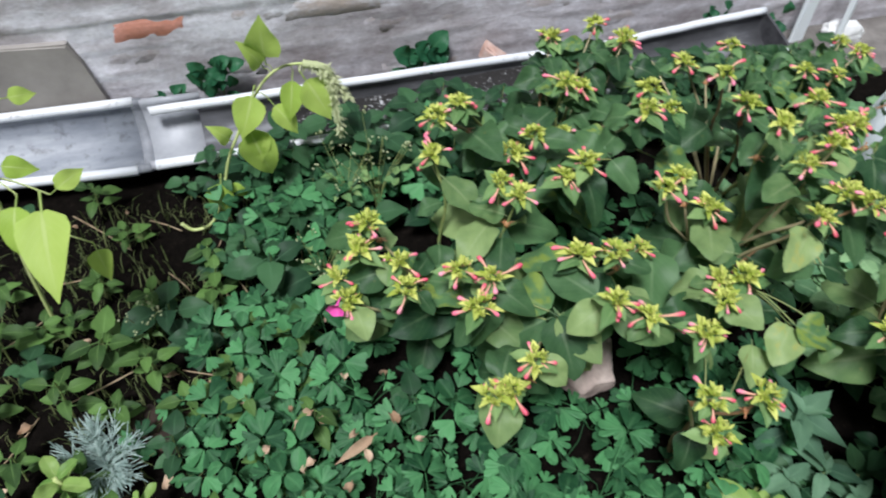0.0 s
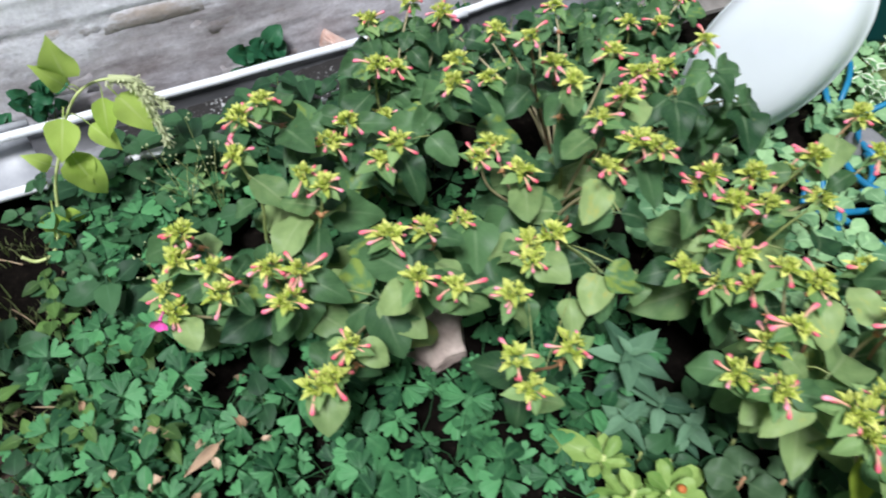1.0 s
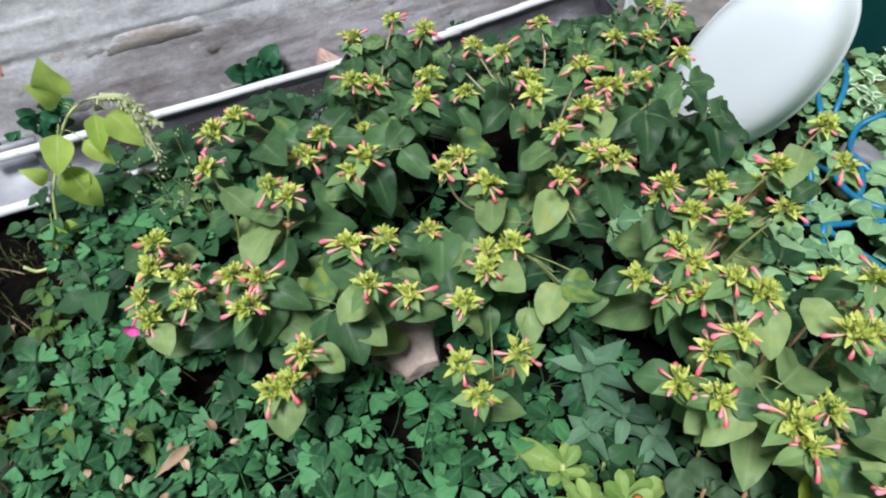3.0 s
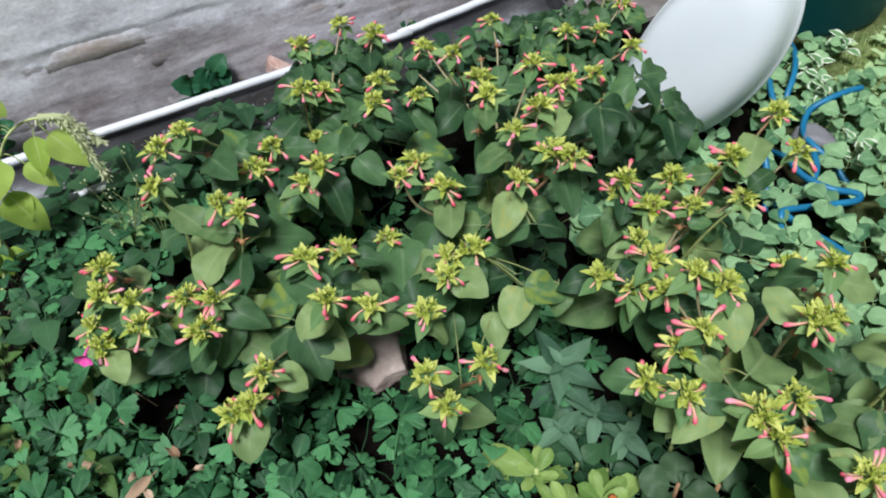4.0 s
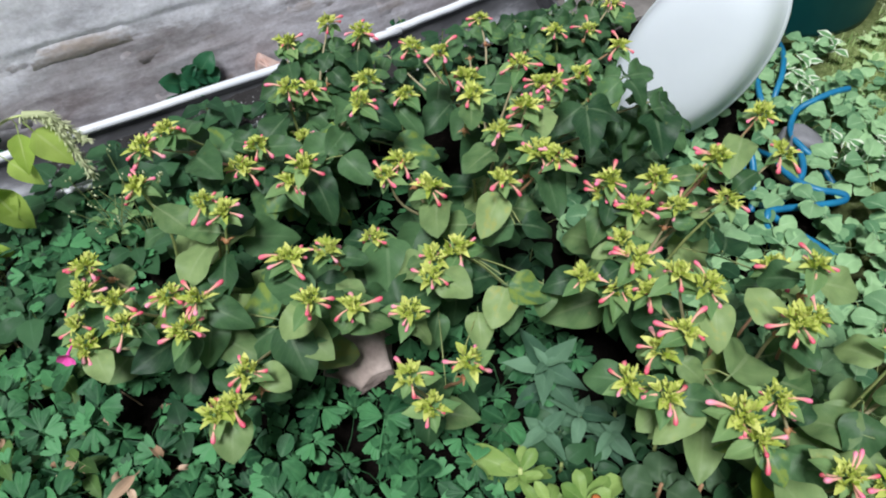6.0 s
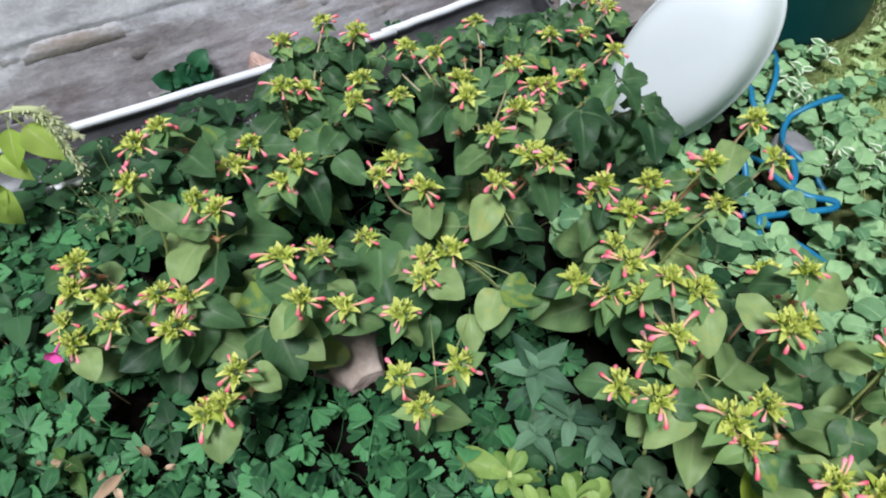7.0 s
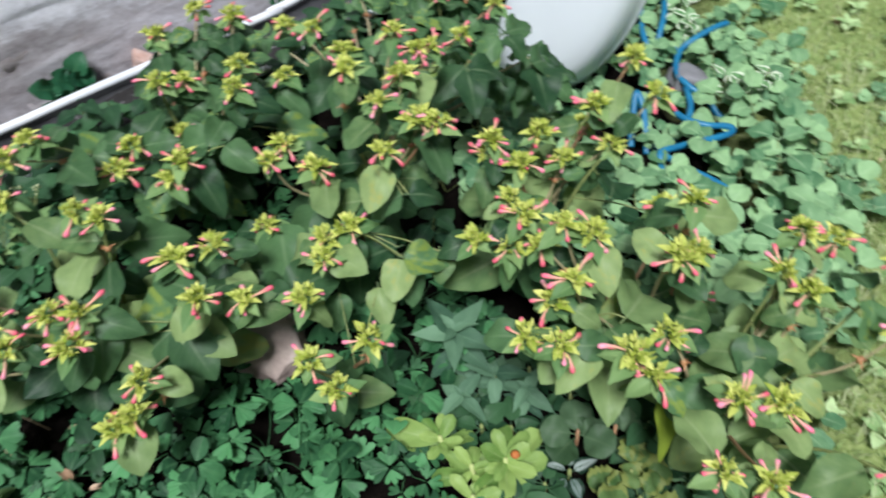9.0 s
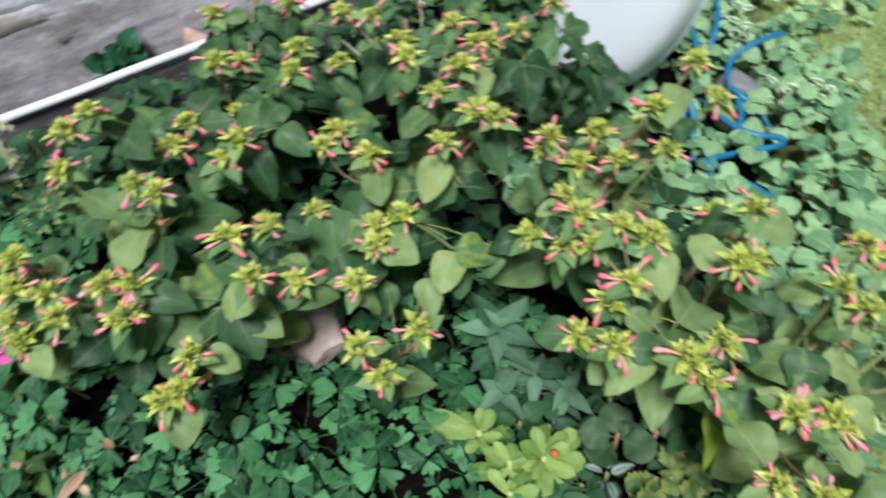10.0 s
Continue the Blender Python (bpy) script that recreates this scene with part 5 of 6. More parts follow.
def build_shade_weeds():
    """Dark broad-leaved seedlings under the bushes, near the gutter and at the bed's front."""
    rng = random.Random(41)
    spots = scatter(0.02, 1.42, 1.22, 1.37, 0.062, 46) + scatter(0.0, 1.45, 0.9, 1.22, 0.14, 42) + scatter(-0.6, -0.02, 0.45, 0.98, 0.088, 43, lambda x, y: math.hypot(x + 0.30, y - 0.72) > 0.065) + scatter(-0.17, -0.05, 0.98, 1.335, 0.064, 47) + scatter(-0.62, -0.17, 0.98, 1.32, 0.125, 50) + scatter(-0.15, 0.2, 0.4, 0.7, 0.14, 45) + scatter(0.55, 1.35, 0.3, 0.95, 0.16, 44) + scatter(0.74, 1.0, -0.12, 0.0, 0.075, 48) + scatter(0.9, 1.0, 0.0, 0.22, 0.075, 49)
    for x, y in spots:
        if math.hypot(x - 0.50, y - 0.625) < 0.09:
            continue
        z = soil_height(x, y)
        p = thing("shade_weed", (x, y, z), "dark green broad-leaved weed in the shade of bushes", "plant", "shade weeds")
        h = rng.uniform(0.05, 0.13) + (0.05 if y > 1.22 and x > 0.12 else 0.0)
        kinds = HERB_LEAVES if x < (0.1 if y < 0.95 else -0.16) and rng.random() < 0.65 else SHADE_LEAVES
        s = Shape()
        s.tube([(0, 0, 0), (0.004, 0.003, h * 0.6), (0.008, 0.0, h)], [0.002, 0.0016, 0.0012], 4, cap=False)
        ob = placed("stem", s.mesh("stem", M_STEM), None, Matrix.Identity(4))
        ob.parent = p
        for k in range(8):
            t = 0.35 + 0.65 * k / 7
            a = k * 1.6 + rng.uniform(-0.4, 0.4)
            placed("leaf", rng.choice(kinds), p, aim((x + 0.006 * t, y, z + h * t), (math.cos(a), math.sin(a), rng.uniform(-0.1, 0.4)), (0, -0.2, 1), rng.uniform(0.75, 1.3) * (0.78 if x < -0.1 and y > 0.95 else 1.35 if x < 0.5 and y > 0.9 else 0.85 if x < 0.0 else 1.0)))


build_shade_weeds()


def build_ivy():
    rng = random.Random(51)
    for x, z0, n_leaves, size in ((0.42, 0.10, 14, 1.35), (-0.10, 0.14, 14, 1.05), (-0.19, 0.10, 9, 0.9), (-0.27, 0.08, 7, 0.8), (1.02, 0.10, 9, 0.8), (1.30, 0.10, 10, 0.9), (1.50, 0.06, 10, 1.0)):
        p = thing("ivy_tuft", (x, 1.575, z0 - 0.06), "dark green leafy tuft sprouting between wall and gutter", "plant", "tufts along the wall")
        for k in range(n_leaves):
            a = rng.uniform(-2.9, -0.2)
            way = Vector((math.cos(a), math.sin(a) * 0.6, rng.uniform(0.1, 1.2)))
            at = Vector((x + rng.uniform(-0.04, 0.04), 1.572, z0 + rng.uniform(-0.05, 0.05)))
            placed("leaf", rng.choice(IVY_LEAVES), p, aim(at, way, (0, -1, 0.8), rng.uniform(0.7, 1.1) * size))
        s = Shape()
        s.tube([(0, 0, 0), (0.01, -0.004, 0.05), (-0.01, 0.0, 0.09)], 0.0016, 4)
        ob = placed("stem", s.mesh("stem", M_STEM), None, Matrix.Identity(4))
        ob.parent = p


build_ivy()


def build_mint(x, y, h, seed, size=1.0):
    rng = random.Random(seed)
    z = soil_height(x, y)
    p = thing("mint_plant", (x, y, z), "upright mint with pointed toothed blue-green leaves", "plant", "mint stems")
    s = Shape()
    s.tube([(0, 0, 0), (0.005, 0.002, h * 0.5), (0, 0, h)], [0.003, 0.0025, 0.0015], 5)
    ob = placed("stem", s.mesh("stem", M_STEM), None, Matrix.Identity(4))
    ob.parent = p
    turn = rng.uniform(0, 3)
    whorls = [(0.35, 0.85, -0.3, 2), (0.60, 0.95, -0.35, 2), (0.80, 1.0, -0.2, 2), (0.97, 1.0, 0.12, 2), (1.0, 0.40, 0.6, 2)]
    if h > 0.15:
        whorls[3:] = [(0.96, 1.12, 0.10, 5), (1.03, 0.5, 0.45, 3)]
    for t, big, rise, count in whorls:
        turn += 1.57
        for k in range(count):
            a = turn + k * 2 * math.pi / count + rng.uniform(-0.2, 0.2)
            placed("leaf", rng.choice(MINT_LEAVES), p, aim((x, y, z + h * t), (math.cos(a), math.sin(a), rise + rng.uniform(-0.1, 0.1)), (rng.uniform(-0.3, 0.3), rng.uniform(-0.5, 0.2), 1), big * size * rng.uniform(0.85, 1.08)))


for k, (x, y, h, size) in enumerate(((0.745, 0.389, 0.170, 1.12), (0.705, 0.320, 0.09, 0.8), (0.775, 0.315, 0.10, 0.85), (0.805, 0.265, 0.085, 0.8))):
    build_mint(x, y, h, 200 + k, size)


def build_marigold(x, y, seed, count=13, flower=True, size=1.0, long_leaf=None):
    rng = random.Random(seed)
    z = soil_height(x, y)
    p = thing("marigold_plant", (x, y, z), "young marigold with smooth bright green oblong leaves", "plant", "marigolds")
    s = Shape()
    s.tube([(0, 0, 0), (0.003, 0, 0.05), (0, 0, 0.10)], 0.004, 6)
    ob = placed("stem", s.mesh("stem", M_LIMESTEM), None, Matrix.Identity(4))
    ob.parent = p
    for k in range(count):
        a = k * 2.4 + rng.uniform(-0.2, 0.2)
        t = k / count
        placed("leaf", rng.choice(MARIGOLD_LEAVES), p, aim((x, y, z + 0.045 + 0.055 * t), (math.cos(a), math.sin(a), rng.uniform(-0.1, 0.35) + 0.6 * t), (rng.uniform(-0.4, 0.4), rng.uniform(-0.6, 0.1), 1), size * (1.0 - 0.5 * t) * rng.uniform(0.55, 1.2)))
    if long_leaf:
        placed("leaf", MARIGOLD_LEAVES[0], p, aim((x, y, z + 0.085), (*long_leaf, 0.15), (-0.2, -0.4, 1), 1.05))
    if flower:
        s = Shape()
        s.tube([(0, 0, 0), (0, 0, 0.006), (0, 0, 0.009)], [0.004, 0.008, 0.004], 8)
        ob = placed("flower_disc", s.mesh("flower_disc", M_ORANGE), p, Matrix.Translation((x + 0.012, y - 0.01, z + 0.115)))


build_marigold(0.627, 0.272, 301, 10, False, 0.75, long_leaf=(-0.62, 0.70))
build_marigold(0.690, 0.182, 302, 15, True, 0.92)
build_marigold(0.640, 0.205, 306, 7, False, 0.70)
build_marigold(0.612, 0.165, 305, 8, False, 0.78)
build_marigold(-0.43, 0.625, 303, 9, False, 0.8)
build_marigold(-0.31, 0.555, 304, 8, False, 0.7)


def build_rosette(x, y, seed, label, leaves, count, height, size, stalk=M_REDSTEM, name="coral_bells_plant", group="rosettes"):
    """Low rosette of leaves round a short stalk."""
    rng = random.Random(seed)
    z = soil_height(x, y)
    p = thing(name, (x, y, z), label, "plant", group)
    for k in range(count):
        a = k * 2.4 + rng.uniform(-0.3, 0.3)
        placed("leaf", rng.choice(leaves), p, aim((x, y, z + height * rng.uniform(0.7, 1.0)), (math.cos(a), math.sin(a), rng.uniform(-0.1, 0.45)), (rng.uniform(-0.3, 0.3), rng.uniform(-0.5, 0.2), 1), size * rng.uniform(0.7, 1.15)))
    s = Shape()
    s.tube([(0, 0, 0), (0.002, 0, height * 0.6), (0, 0, height * 1.1)], [0.004, 0.004, 0.003], 6)
    ob = placed("stalk", s.mesh("stalk", stalk), None, Matrix.Identity(4))
    ob.parent = p


for k, (x, y) in enumerate(((0.867, 0.118), (0.815, 0.150), (0.93, 0.20))):
    build_rosette(x, y, 320 + k, "low rosette of dark rounded leaves, reddish middle", ROSETTE_LEAVES, 6, 0.09, 0.95)
for k, (x, y) in enumerate(((0.838, 0.052), (0.815, 0.012))):
    build_rosette(x, y, 330 + k, "low plant with scalloped yellow-edged green leaves", SCALLOP_LEAVES, 6, 0.085, 1.05, M_STEM, "scalloped_plant", "scalloped plants")
for k, (x, y) in enumerate(((0.66, 0.325), (0.705, 0.265), (0.745, 0.235), (0.725, 0.125), (0.665, 0.125), (0.775, 0.175), (0.86, 0.215), (0.90, 0.275), (0.84, 0.30))):
    build_rosette(x, y, 340 + k, "low weed with dark green pointed leaves", SHADE_LEAVES, 7, 0.06, 1.0, M_STEM, "shade_weed", "shade weeds")
build_rosette(0.772, 0.118, 335, "dark plant with silver-marked leaves beside the marigolds", SILVERED_LEAVES, 5, 0.06, 0.85, M_STEM, "silver_marked_plant", "")


def build_amaranth(label, points, leaves, seed, spikes=()):
    """A thin stem, leaves given by foot and tip, and drooping seed spikes."""
    rng = random.Random(seed)
    p = thing("amaranth_seedling", points[0], label, "plant", "amaranth seedlings")
    path = bend(points, 6)
    s = Shape()
    s.tube([q - p.location for q in path], [0.0044 - 0.002 * k / len(path) for k in range(len(path))], 6)
    ob = placed("stem", s.mesh("stem", M_LIMESTEM), None, Matrix.Identity(4))
    ob.parent = p
    for foot, tip in leaves:
        foot, tip = Vector(foot), Vector(tip)
        near = min(path, key=lambda q: (q - foot).length)
        if (near - foot).length > 0.012:
            t = Shape()
            t.tube(bend([near - p.location, (near + foot) * 0.5 + Vector((0, 0, 0.006)) - p.location, foot - p.location], 3), 0.0013, 4, cap=False)
            ob = placed("leaf_stalk", t.mesh("leaf_stalk", M_LIMESTEM), None, Matrix.Identity(4))
            ob.parent = p
        placed("leaf", rng.choice(AMARANTH_LEAVES), p, aim(foot, tip - foot, (rng.uniform(-0.2, 0.2), -0.8, 0.7), (tip - foot).length / 0.088))
    for line in spikes:
        s = Shape()
        line = bend(line, 10)
        for k in range(320):
            at = line[int(rng.random() * (len(line) - 1))]
            d = Vector((rng.uniform(-1, 1), rng.uniform(-1, 1), rng.uniform(-1, 0.5))).normalized()
            s.blade(rng.uniform(0.006, 0.014), 0.0026, "lance", fold=0.4, droop=0.2, seg=2, cols=2, m=aim(at - p.location + d * 0.006, d + Vector((0.3, 0, -0.7))))
        s.tube([q - p.location for q in line], [0.0085 - 0.005 * k / len(line) for k in range(len(line))], 7)
        ob = placed("seed_spike", s.mesh("seed_spike", M_SPIKE), None, Matrix.Identity(4))
        ob.parent = p


build_amaranth("spindly lime green amaranth seedling leaning over the gutter",
               [(-0.232, 1.22, 0.03), (-0.206, 1.21, 0.012), (-0.163, 1.21, 0.028), (-0.125, 1.22, 0.102), (-0.095, 1.225, 0.189), (-0.067, 1.225, 0.244), (-0.025, 1.23, 0.318), (0.011, 1.23, 0.366), (0.047, 1.23, 0.388), (0.085, 1.225, 0.392), (0.122, 1.22, 0.382)],
               [((0.016, 1.23, 0.397), (0.016, 1.20, 0.50)), ((0.012, 1.235, 0.385), (-0.012, 1.20, 0.455)), ((-0.012, 1.23, 0.355), (-0.055, 1.19, 0.270)), ((-0.045, 1.225, 0.285), (-0.018, 1.19, 0.150)),
                ((-0.030, 1.225, 0.275), (-0.030, 1.20, 0.190)), ((-0.080, 1.23, 0.225), (-0.102, 1.20, 0.282)), ((0.009, 1.23, 0.319), (0.052, 1.19, 0.262)),
                ((0.065, 1.23, 0.375), (0.045, 1.19, 0.300)), ((0.077, 1.23, 0.375), (0.124, 1.19, 0.285)), ((-0.120, 1.225, 0.150), (-0.146, 1.19, 0.050)), ((-0.118, 1.225, 0.12), (-0.075, 1.20, 0.10))], 401,
               [[(0.085, 1.22, 0.395), (0.126, 1.21, 0.386), (0.142, 1.21, 0.355), (0.152, 1.21, 0.333), (0.168, 1.21, 0.305)], [(0.115, 1.215, 0.388), (0.133, 1.205, 0.345), (0.138, 1.205, 0.289), (0.144, 1.205, 0.221)]])
build_amaranth("tall lime green amaranth with large smooth leaves",
               [(-0.48, 1.00, 0.0), (-0.47, 1.01, 0.20), (-0.45, 1.02, 0.40), (-0.45, 1.08, 0.50)],
               [((-0.409, 1.110, 0.480), (-0.365, 1.129, 0.470)), ((-0.425, 0.995, 0.440), (-0.370, 0.994, 0.420)), ((-0.352, 0.951, 0.400), (-0.311, 1.001, 0.400)), ((-0.359, 0.940, 0.420), (-0.356, 0.802, 0.360)),
                ((-0.391, 0.939, 0.420), (-0.408, 0.860, 0.380)), ((-0.319, 0.930, 0.300), (-0.303, 0.876, 0.270)), ((-0.418, 0.966, 0.420), (-0.473, 1.020, 0.420)), ((-0.460, 1.100, 0.470), (-0.470, 1.220, 0.500))], 402)


def build_silver(x, y):
    rng = random.Random(61)
    z = soil_height(x, y)
    p = thing("silver_pink_plant", (x, y, z), "feathery tuft of silvery blue needle leaves", "plant")
    for k in range(16):
        s = Shape()
        a = rng.uniform(0, 6.28)
        lean = Vector((math.cos(a), math.sin(a), rng.uniform(0.2, 1.0))).normalized()
        for j in range(34):
            t = j / 34
            d = (lean + Vector((rng.uniform(-1, 1), rng.uniform(-1, 1), rng.uniform(-0.3, 0.8))) * 0.9).normalized()
            s.blade(rng.uniform(0.022, 0.038), 0.0022, "blade", fold=0.4, droop=0.4, seg=3, cols=2, m=aim(lean * 0.068 * t + Vector((0, 0, 0.03)), d))
        placed("sprig", s.mesh("sprig", M_SILVER), p, Matrix.Translation((x, y, z)))


build_silver(-0.375, 0.665)


def build_variegated():
    rng = random.Random(71)
    for x, y in ((1.83, 0.855), (1.79, 0.80), (1.87, 0.90), (2.02, 0.94), (1.725, 0.555), (1.775, 0.545), (1.70, 0.60)):
        z = soil_height(x, y)
        p = thing("variegated_weed", (x, y, z), "small plant with white-edged green leaves", "plant", "variegated plants")
        for k in range(8):
            a = k * 2.4 + rng.uniform(-0.3, 0.3)
            placed("leaf", rng.choice(VARIEGATED_LEAVES), p, aim((x + rng.uniform(-0.02, 0.02), y + rng.uniform(-0.02, 0.02), z + 0.03 + 0.06 * k / 8), (math.cos(a), math.sin(a), 0.3), (0, -0.3, 1), rng.uniform(0.7, 1.05)))
        s = Shape()
        s.tube([(0, 0, 0), (0.004, 0.004, 0.05), (0, 0, 0.09)], 0.0015, 4)
        ob = placed("stem", s.mesh("stem", M_STEM), None, Matrix.Identity(4))
        ob.parent = p


build_variegated()


def build_wiry_weeds():
    """Thin branching weeds with tiny pale buds by the gutter."""
    rng = random.Random(81)
    for x, y, h in ((0.20, 1.13, 0.26), (0.14, 1.17, 0.22), (0.05, 0.98, 0.15), (-0.30, 0.93, 0.11)):
        z = soil_height(x, y)
        p = thing("wiry_weed", (x, y, z), "thin branching weed with tiny pale flower buds", "plant", "wiry weeds")
        s = Shape()
        t2 = Shape()
        for k in range(9):
            a = k * 2.4 + rng.uniform(-0.3, 0.3)
            tip = Vector((math.cos(a) * h * 0.28, math.sin(a) * h * 0.28, h * rng.uniform(0.7, 1.05)))
            s.tube(bend([(0, 0, 0), (tip.x * 0.2, tip.y * 0.2, h * 0.45), tip], 3), 0.0009, 3, cap=False)
            for _ in range(3):
                c = tip + Vector((rng.uniform(-1, 1), rng.uniform(-1, 1), rng.uniform(-1, 0.3))) * 0.01
                t2.tube([c, c + Vector((0, 0, 0.003)), c + Vector((0, 0, 0.005))], [0.0012, 0.0024, 0.001], 5)
            d = Vector((math.cos(a + 0.8), math.sin(a + 0.8), 0.3))
            placed("leaf", rng.choice(YOUNG_LEAVES), p, aim(Vector((x, y, z)) + tip * rng.uniform(0.4, 0.8), d, (0, 0, 1), rng.uniform(0.4, 0.75)))
        for nm, sh, mat in (("stalk", s, M_STEM), ("bud_spray", t2, M_SPIKE)):
            ob = placed(nm, sh.mesh(nm, mat), None, Matrix.Identity(4))
            ob.parent = p
            ob["kind"] = "stuff"


build_wiry_weeds()


def build_litter():
    rng = random.Random(91)
    named = ((0.027, 0.569, 0.105), (0.05, 0.55, 0.10), (-0.06, 0.60, 0.10), (-0.12, 0.66, 0.09), (-0.17, 0.70, 0.06), (-0.02, 0.64, 0.10), (0.10, 0.60, 0.11), (-0.20, 0.78, 0.05), (0.02, 0.50, 0.10), (-0.03, 0.55, 0.10), (0.13, 0.54, 0.11), (-0.135, 0.752, 0.095), (-0.042, 0.62, 0.105), (0.008, 0.617, 0.105), (-0.132, 0.681, 0.095), (0.042, 0.676, 0.11), (-0.06, 0.66, 0.10), (-0.10, 0.60, 0.09))
    spots = [(x, y, z) for x, y, z in named] + [(x, y, soil_height(x, y) + 0.012) for x, y in scatter(-0.55, 0.15, 0.5, 1.28, 0.11, 92)] + [(x, y, soil_height(x, y) + 0.012) for x, y in scatter(1.2, 2.3, -0.1, 0.9, 0.24, 93)]
    for x, y, z in spots:
        a = rng.uniform(0, 6.28)
        ob = placed("dry_leaf", rng.choice(DRY_LEAVES), None, aim((x, y, z), (math.cos(a), math.sin(a), rng.uniform(-0.2, 0.2)), (rng.uniform(-0.4, 0.4), rng.uniform(-0.5, 0.2), 1), rng.uniform(0.35, 0.85)))
        tagged(ob, "curled orange-brown dry leaf lying among the plants", "dry leaf", "dry leaves")
    for x, y in scatter(-0.55, 0.1, 0.75, 1.25, 0.13, 94):
        s = Shape()
        a, run = rng.uniform(0, 6.28), rng.uniform(0.03, 0.08)
        d = Vector((math.cos(a), math.sin(a), rng.uniform(0, 0.3)))
        z = soil_height(x, y) + 0.012
        s.tube(bend([-d * run, Vector((0.004, -0.004, 0.004)), d * run], 3), [0.0016] * 7, 4)
        ob = placed("twig", s.mesh("twig", M_TWIG), None, Matrix.Translation((x, y, z)))
        tagged(ob, "thin dry brown twig lying on the soil", "twig", "dry twigs")


build_litter()


def build_long_leaf():
    """One long withered leaf lying across the columbines."""
    s = Shape()
    s.blade(0.075, 0.018, "lance", fold=0.7, droop=0.5, wave=0.6, seg=9, twist=0.5, stalk=0.01)
    ob = placed("dry_leaf", s.mesh("dry_leaf", M_DRY), None, aim((0.075, 0.565, 0.11), (-1.0, -0.45, -0.05), (0, -0.5, 1)))
    tagged(ob, "long withered orange-brown leaf lying on the columbines", "dry leaf", "dry leaves")


build_long_leaf()


def build_chips():
    rng = random.Random(95)
    for x, y, z in ((0.735, 1.515, 0.148), (0.70, 1.50, 0.146), (0.755, 1.49, 0.10)):
        bm = bmesh.new()
        bmesh.ops.create_circle(bm, cap_ends=True, segments=7, radius=0.014)
        for v in bm.verts:
            v.co = Vector((v.co.x * rng.uniform(0.7, 1.5), v.co.y * rng.uniform(0.5, 0.9), rng.uniform(-0.002, 0.002)))
        up = bmesh.ops.extrude_face_region(bm, geom=bm.faces[:])["geom"]
        bmesh.ops.translate(bm, vec=(0, 0, 0.0015), verts=[v for v in up if isinstance(v, bmesh.types.BMVert)])
        ob = as_object("paint_flake", bm, M_CHIP)
        ob.location, ob.rotation_euler = (x, y, z), (rng.uniform(-0.3, 0.4), 0.2, rng.uniform(0, 3))
        tagged(ob, "flake of white paint lying on the gutter lip", "debris", "paint flakes")


build_chips()


def grass(name, spots, count, seed, tall, label, mat):
    rng = random.Random(seed)
    s = Shape()
    x0, x1, y0, y1, keep = spots
    made = 0
    while made < count:
        x, y = rng.uniform(x0, x1), rng.uniform(y0, y1)
        if not keep(x, y):
            continue
        made += 1
        a = rng.uniform(0, 6.28)
        h = tall * rng.uniform(0.4, 1.2)
        lean = rng.uniform(0.15, 0.9)
        base = Vector((x, y, soil_height(x, y) - 0.003))
        out = Vector((math.cos(a), math.sin(a), 0))
        side = Vector((-out.y, out.x, 0)) * rng.uniform(0.0008, 0.0018)
        mid, tip = base + out * h * lean * 0.35 + Vector((0, 0, h * 0.6)), base + out * h * lean + Vector((0, 0, h * (1.0 - 0.4 * lean)))
        s.add([base - side, base + side, mid + side * 0.8, mid - side * 0.8, tip], [(0, 1, 2, 3), (3, 2, 4)], [(0.3, 0), (0.7, 0), (0.7, 0.5), (0.3, 0.5), (0.5, 1)])
    tagged(new(name, s.mesh(name, mat)), label, "grass", kind="stuff")


def on_lawn(x, y):
    return x + 0.12 * noise.noise((x * 5, y * 5, 0)) > bed_edge(y) - 0.03 and (x - 2.19) ** 2 + (y - 1.275) ** 2 > 0.085


grass("lawn_grass", (0.6, 3.6, -1.0, 1.5, on_lawn), 36000, 101, 0.030, "short yellowish lawn grass at the edge of the bed", M_GRASS)
grass("pale_grass", (1.2, 3.0, -0.6, 1.2, lambda x, y: on_lawn(x, y) and (y < 0.12 or noise.noise((x * 2.3, y * 2.3, 12)) > 0.0)), 10000, 104, 0.026, "pale dry grass in patches over the lawn", M_STRAW)
grass("straw_grass", (0.9, 2.5, -0.4, 0.45, lambda x, y: on_lawn(x + 0.02, y)), 1500, 103, 0.075, "long thin straw-coloured grass beside the bed", M_STRAW)
grass("rough_grass", (-0.75, -0.02, 0.6, 1.3, lambda x, y: noise.noise((x * 7, y * 7, 3)) > -0.15), 1400, 102, 0.06, "sparse thin grass on the bare soil", M_DULL)


LAWN_LEAVES = leaf_set("lawn_leaf", M_LAWNLEAF, 5, 0.044, 0.032, "ovate", 18, fold=0.25, droop=0.6, wave=0.2, seg=6, stalk=0.010)


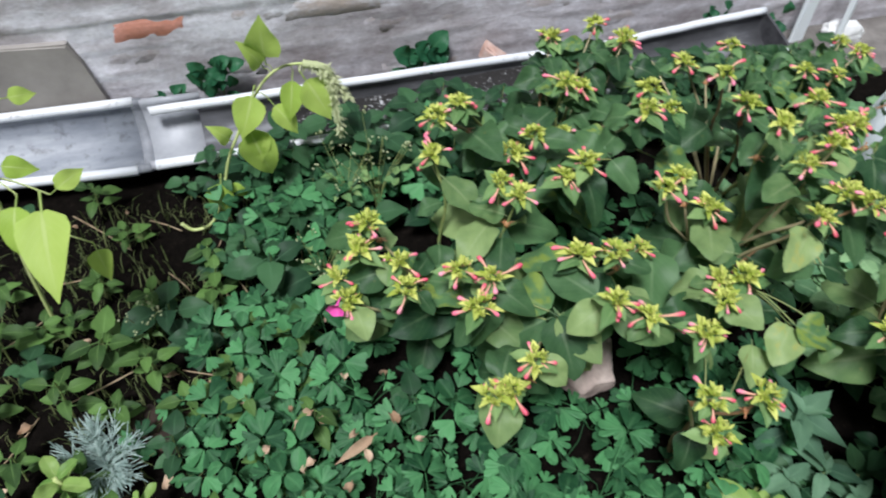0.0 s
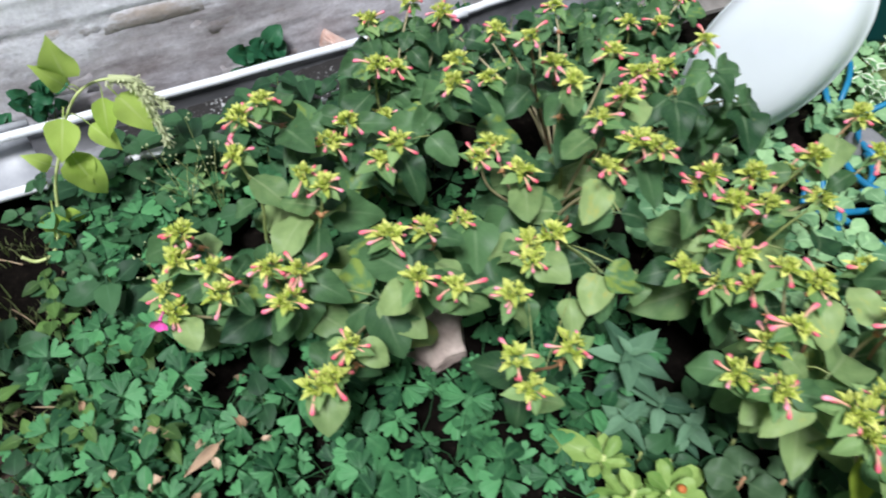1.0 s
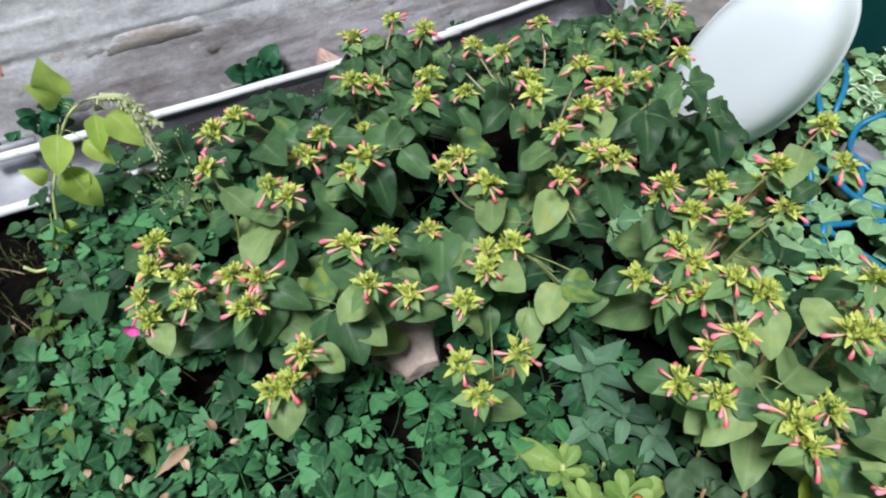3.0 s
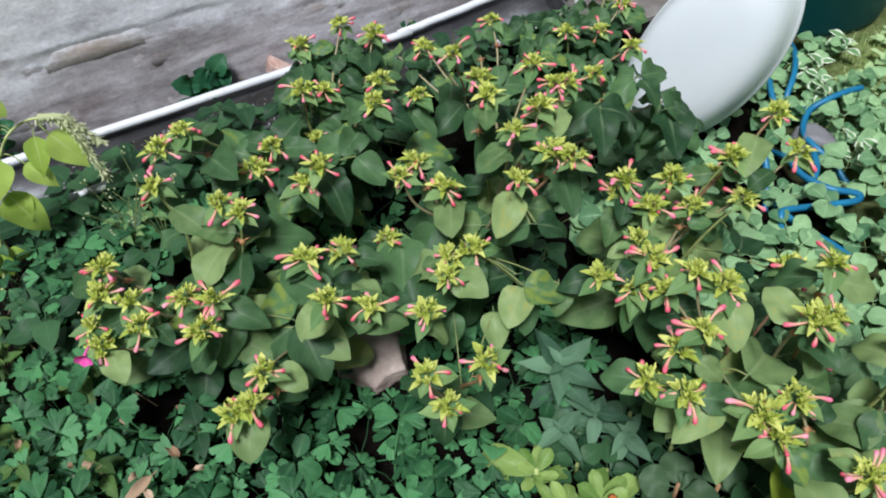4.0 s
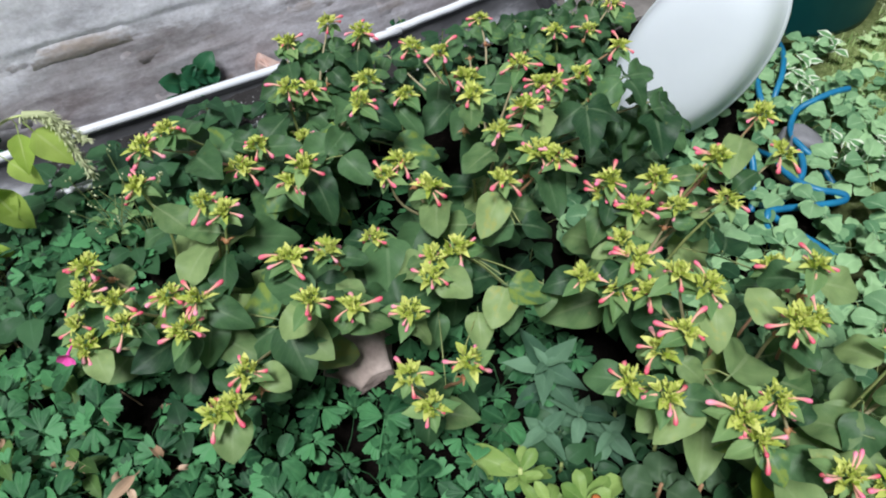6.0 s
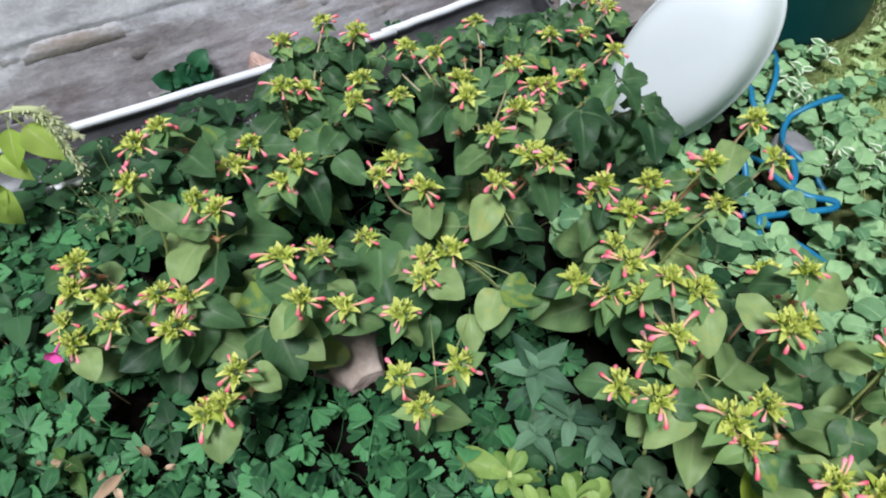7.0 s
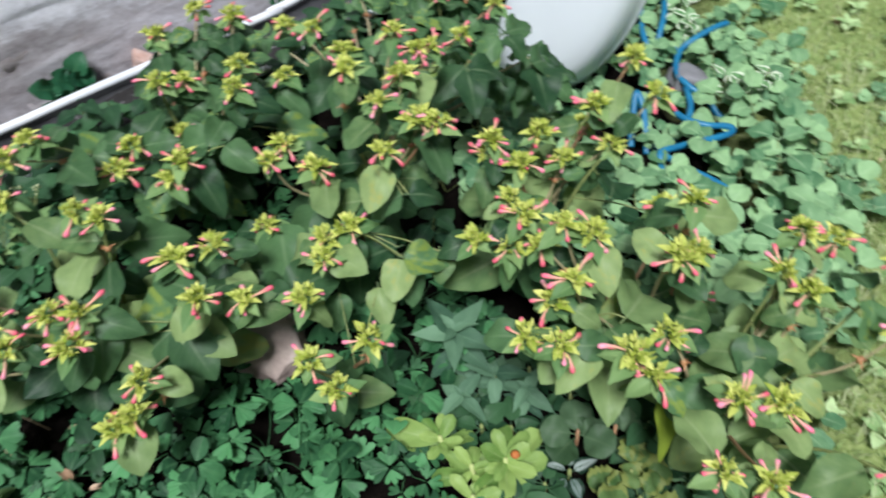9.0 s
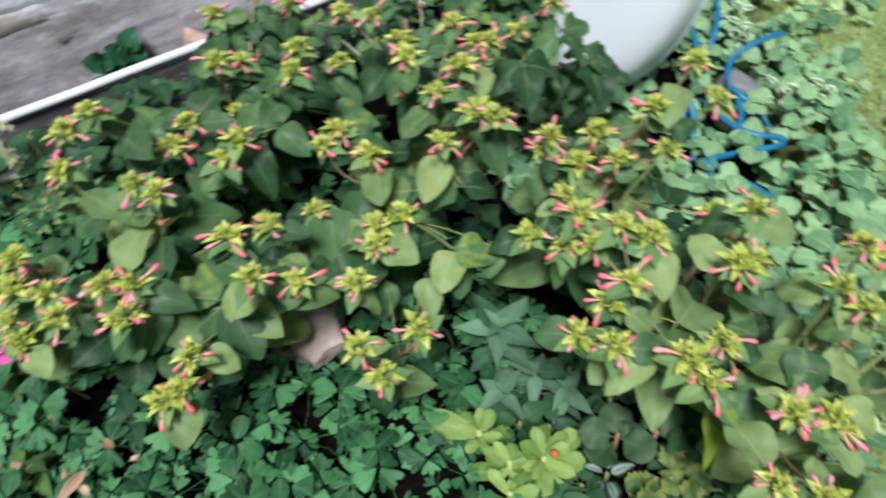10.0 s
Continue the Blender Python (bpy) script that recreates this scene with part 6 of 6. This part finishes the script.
def build_lawn_herbs():
    """Small leafy herbs in loose clumps through the lawn."""
    rng = random.Random(111)
    for x, y in scatter(0.95, 2.75, -0.5, 1.15, 0.075, 112, lambda x, y: x > bed_edge(y) - 0.02 and (noise.noise((x * 3.2, y * 3.2, 5)) > -0.12 or x < bed_edge(y) + 0.35) and (x - 2.19) ** 2 + (y - 1.275) ** 2 > 0.1):
        z = soil_height(x, y)
        pale = rng.random() < 0.7
        p = thing("lawn_herb", (x, y, z), "small yellowish leafy herb growing in the lawn" if pale else "small blue-green leafy herb growing in the lawn", "plant", "lawn herbs")
        big = rng.uniform(0.45, 1.0)
        for k in range(rng.choice((5, 6, 7))):
            a = k * 2.4 + rng.uniform(-0.4, 0.4)
            placed("leaf", rng.choice(LAWN_LEAVES if pale else WEED_LEAVES), p, aim((x, y, z + 0.012), (math.cos(a), math.sin(a), rng.uniform(0.2, 0.9)), (0, 0, 1), big * rng.uniform(0.6, 1.1)))


build_lawn_herbs()


# ---- bricks of the wall ----
def brick_mesh(seed, length, mat):
    """A worn brick: a nearly flat face whose ragged edge slopes back into the mortar."""
    rng = random.Random(seed)
    nx, nz = 6, 2
    verts, faces = [], []
    for j in range(nz + 3):
        for i in range(nx + 3):
            sx = -1 if i == 0 else 1 if i == nx + 2 else 0
            sz = -1 if j == 0 else 1 if j == nz + 2 else 0
            u = (min(max(i - 1, 0), nx) / nx - 0.5) * (length - 0.010) + 0.008 * sx
            w = (min(max(j - 1, 0), nz) / nz - 0.5) * (BRICK_H - 0.010) + 0.007 * sz
            rim, side = bool(sx or sz), i in (1, nx + 1) or j in (1, nz + 1)
            y = -0.0235 if rim else (-0.0285 if side else -0.0300) + rng.uniform(-1, 1) * 0.0008
            verts.append((u + rng.uniform(-1, 1) * 0.005, y, w + rng.uniform(-1, 1) * 0.0032))
    wide = nx + 3
    for j in range(nz + 2):
        for i in range(nx + 2):
            a = j * wide + i
            faces.append((a, a + 1, a + wide + 1, a + wide))
    return mesh_of("brick", verts, faces, [(0.5, 0.5)] * len(verts), [mat])


def build_bricks():
    rng = random.Random(121)
    full = [brick_mesh(130 + k, BRICK_L - 0.01, M_BRICK) for k in range(5)]
    half = [brick_mesh(140 + k, 0.115, M_BRICK) for k in range(3)]
    red, tan = brick_mesh(150, 0.165, M_REDBRICK), brick_mesh(151, BRICK_L, M_TANBRICK)
    for row in range(5):
        z = FLOOR_COURSE + COURSE * (row + 0.5)
        x = -1.25 + (0.13 if row % 2 else 0.0) + rng.uniform(-0.02, 0.02)
        while x < 2.7:
            short = rng.random() < 0.2
            length = 0.125 if short else BRICK_L + 0.006
            mid = x + length / 2
            x += length + rng.uniform(0.0, 0.012)
            if row == 4 and -0.44 < mid < 0.46 or mid < -0.40 and z < 0.30:
                continue
            ob = new("brick", rng.choice(half if short else full))
            ob.parent = wall_north
            ob.location = (mid, WALL_Y + 0.0292 + rng.uniform(-0.0010, 0.0022), z + rng.uniform(-0.003, 0.003))
            ob.rotation_euler = (0, rng.uniform(-0.02, 0.02), rng.uniform(-0.015, 0.015))
    z = FLOOR_COURSE + COURSE * 4.5
    for me, x in ((red, -0.225), (rng.choice(full), -0.025), (tan, 0.205), (half[0], 0.405)):
        ob = new("brick", me)
        ob.parent = wall_north
        ob.location = (x, WALL_Y + (0.0269 if me in (red, tan) else 0.0288), z)
        if me is red:
            ob["label"] = "broken orange brick"


build_bricks()
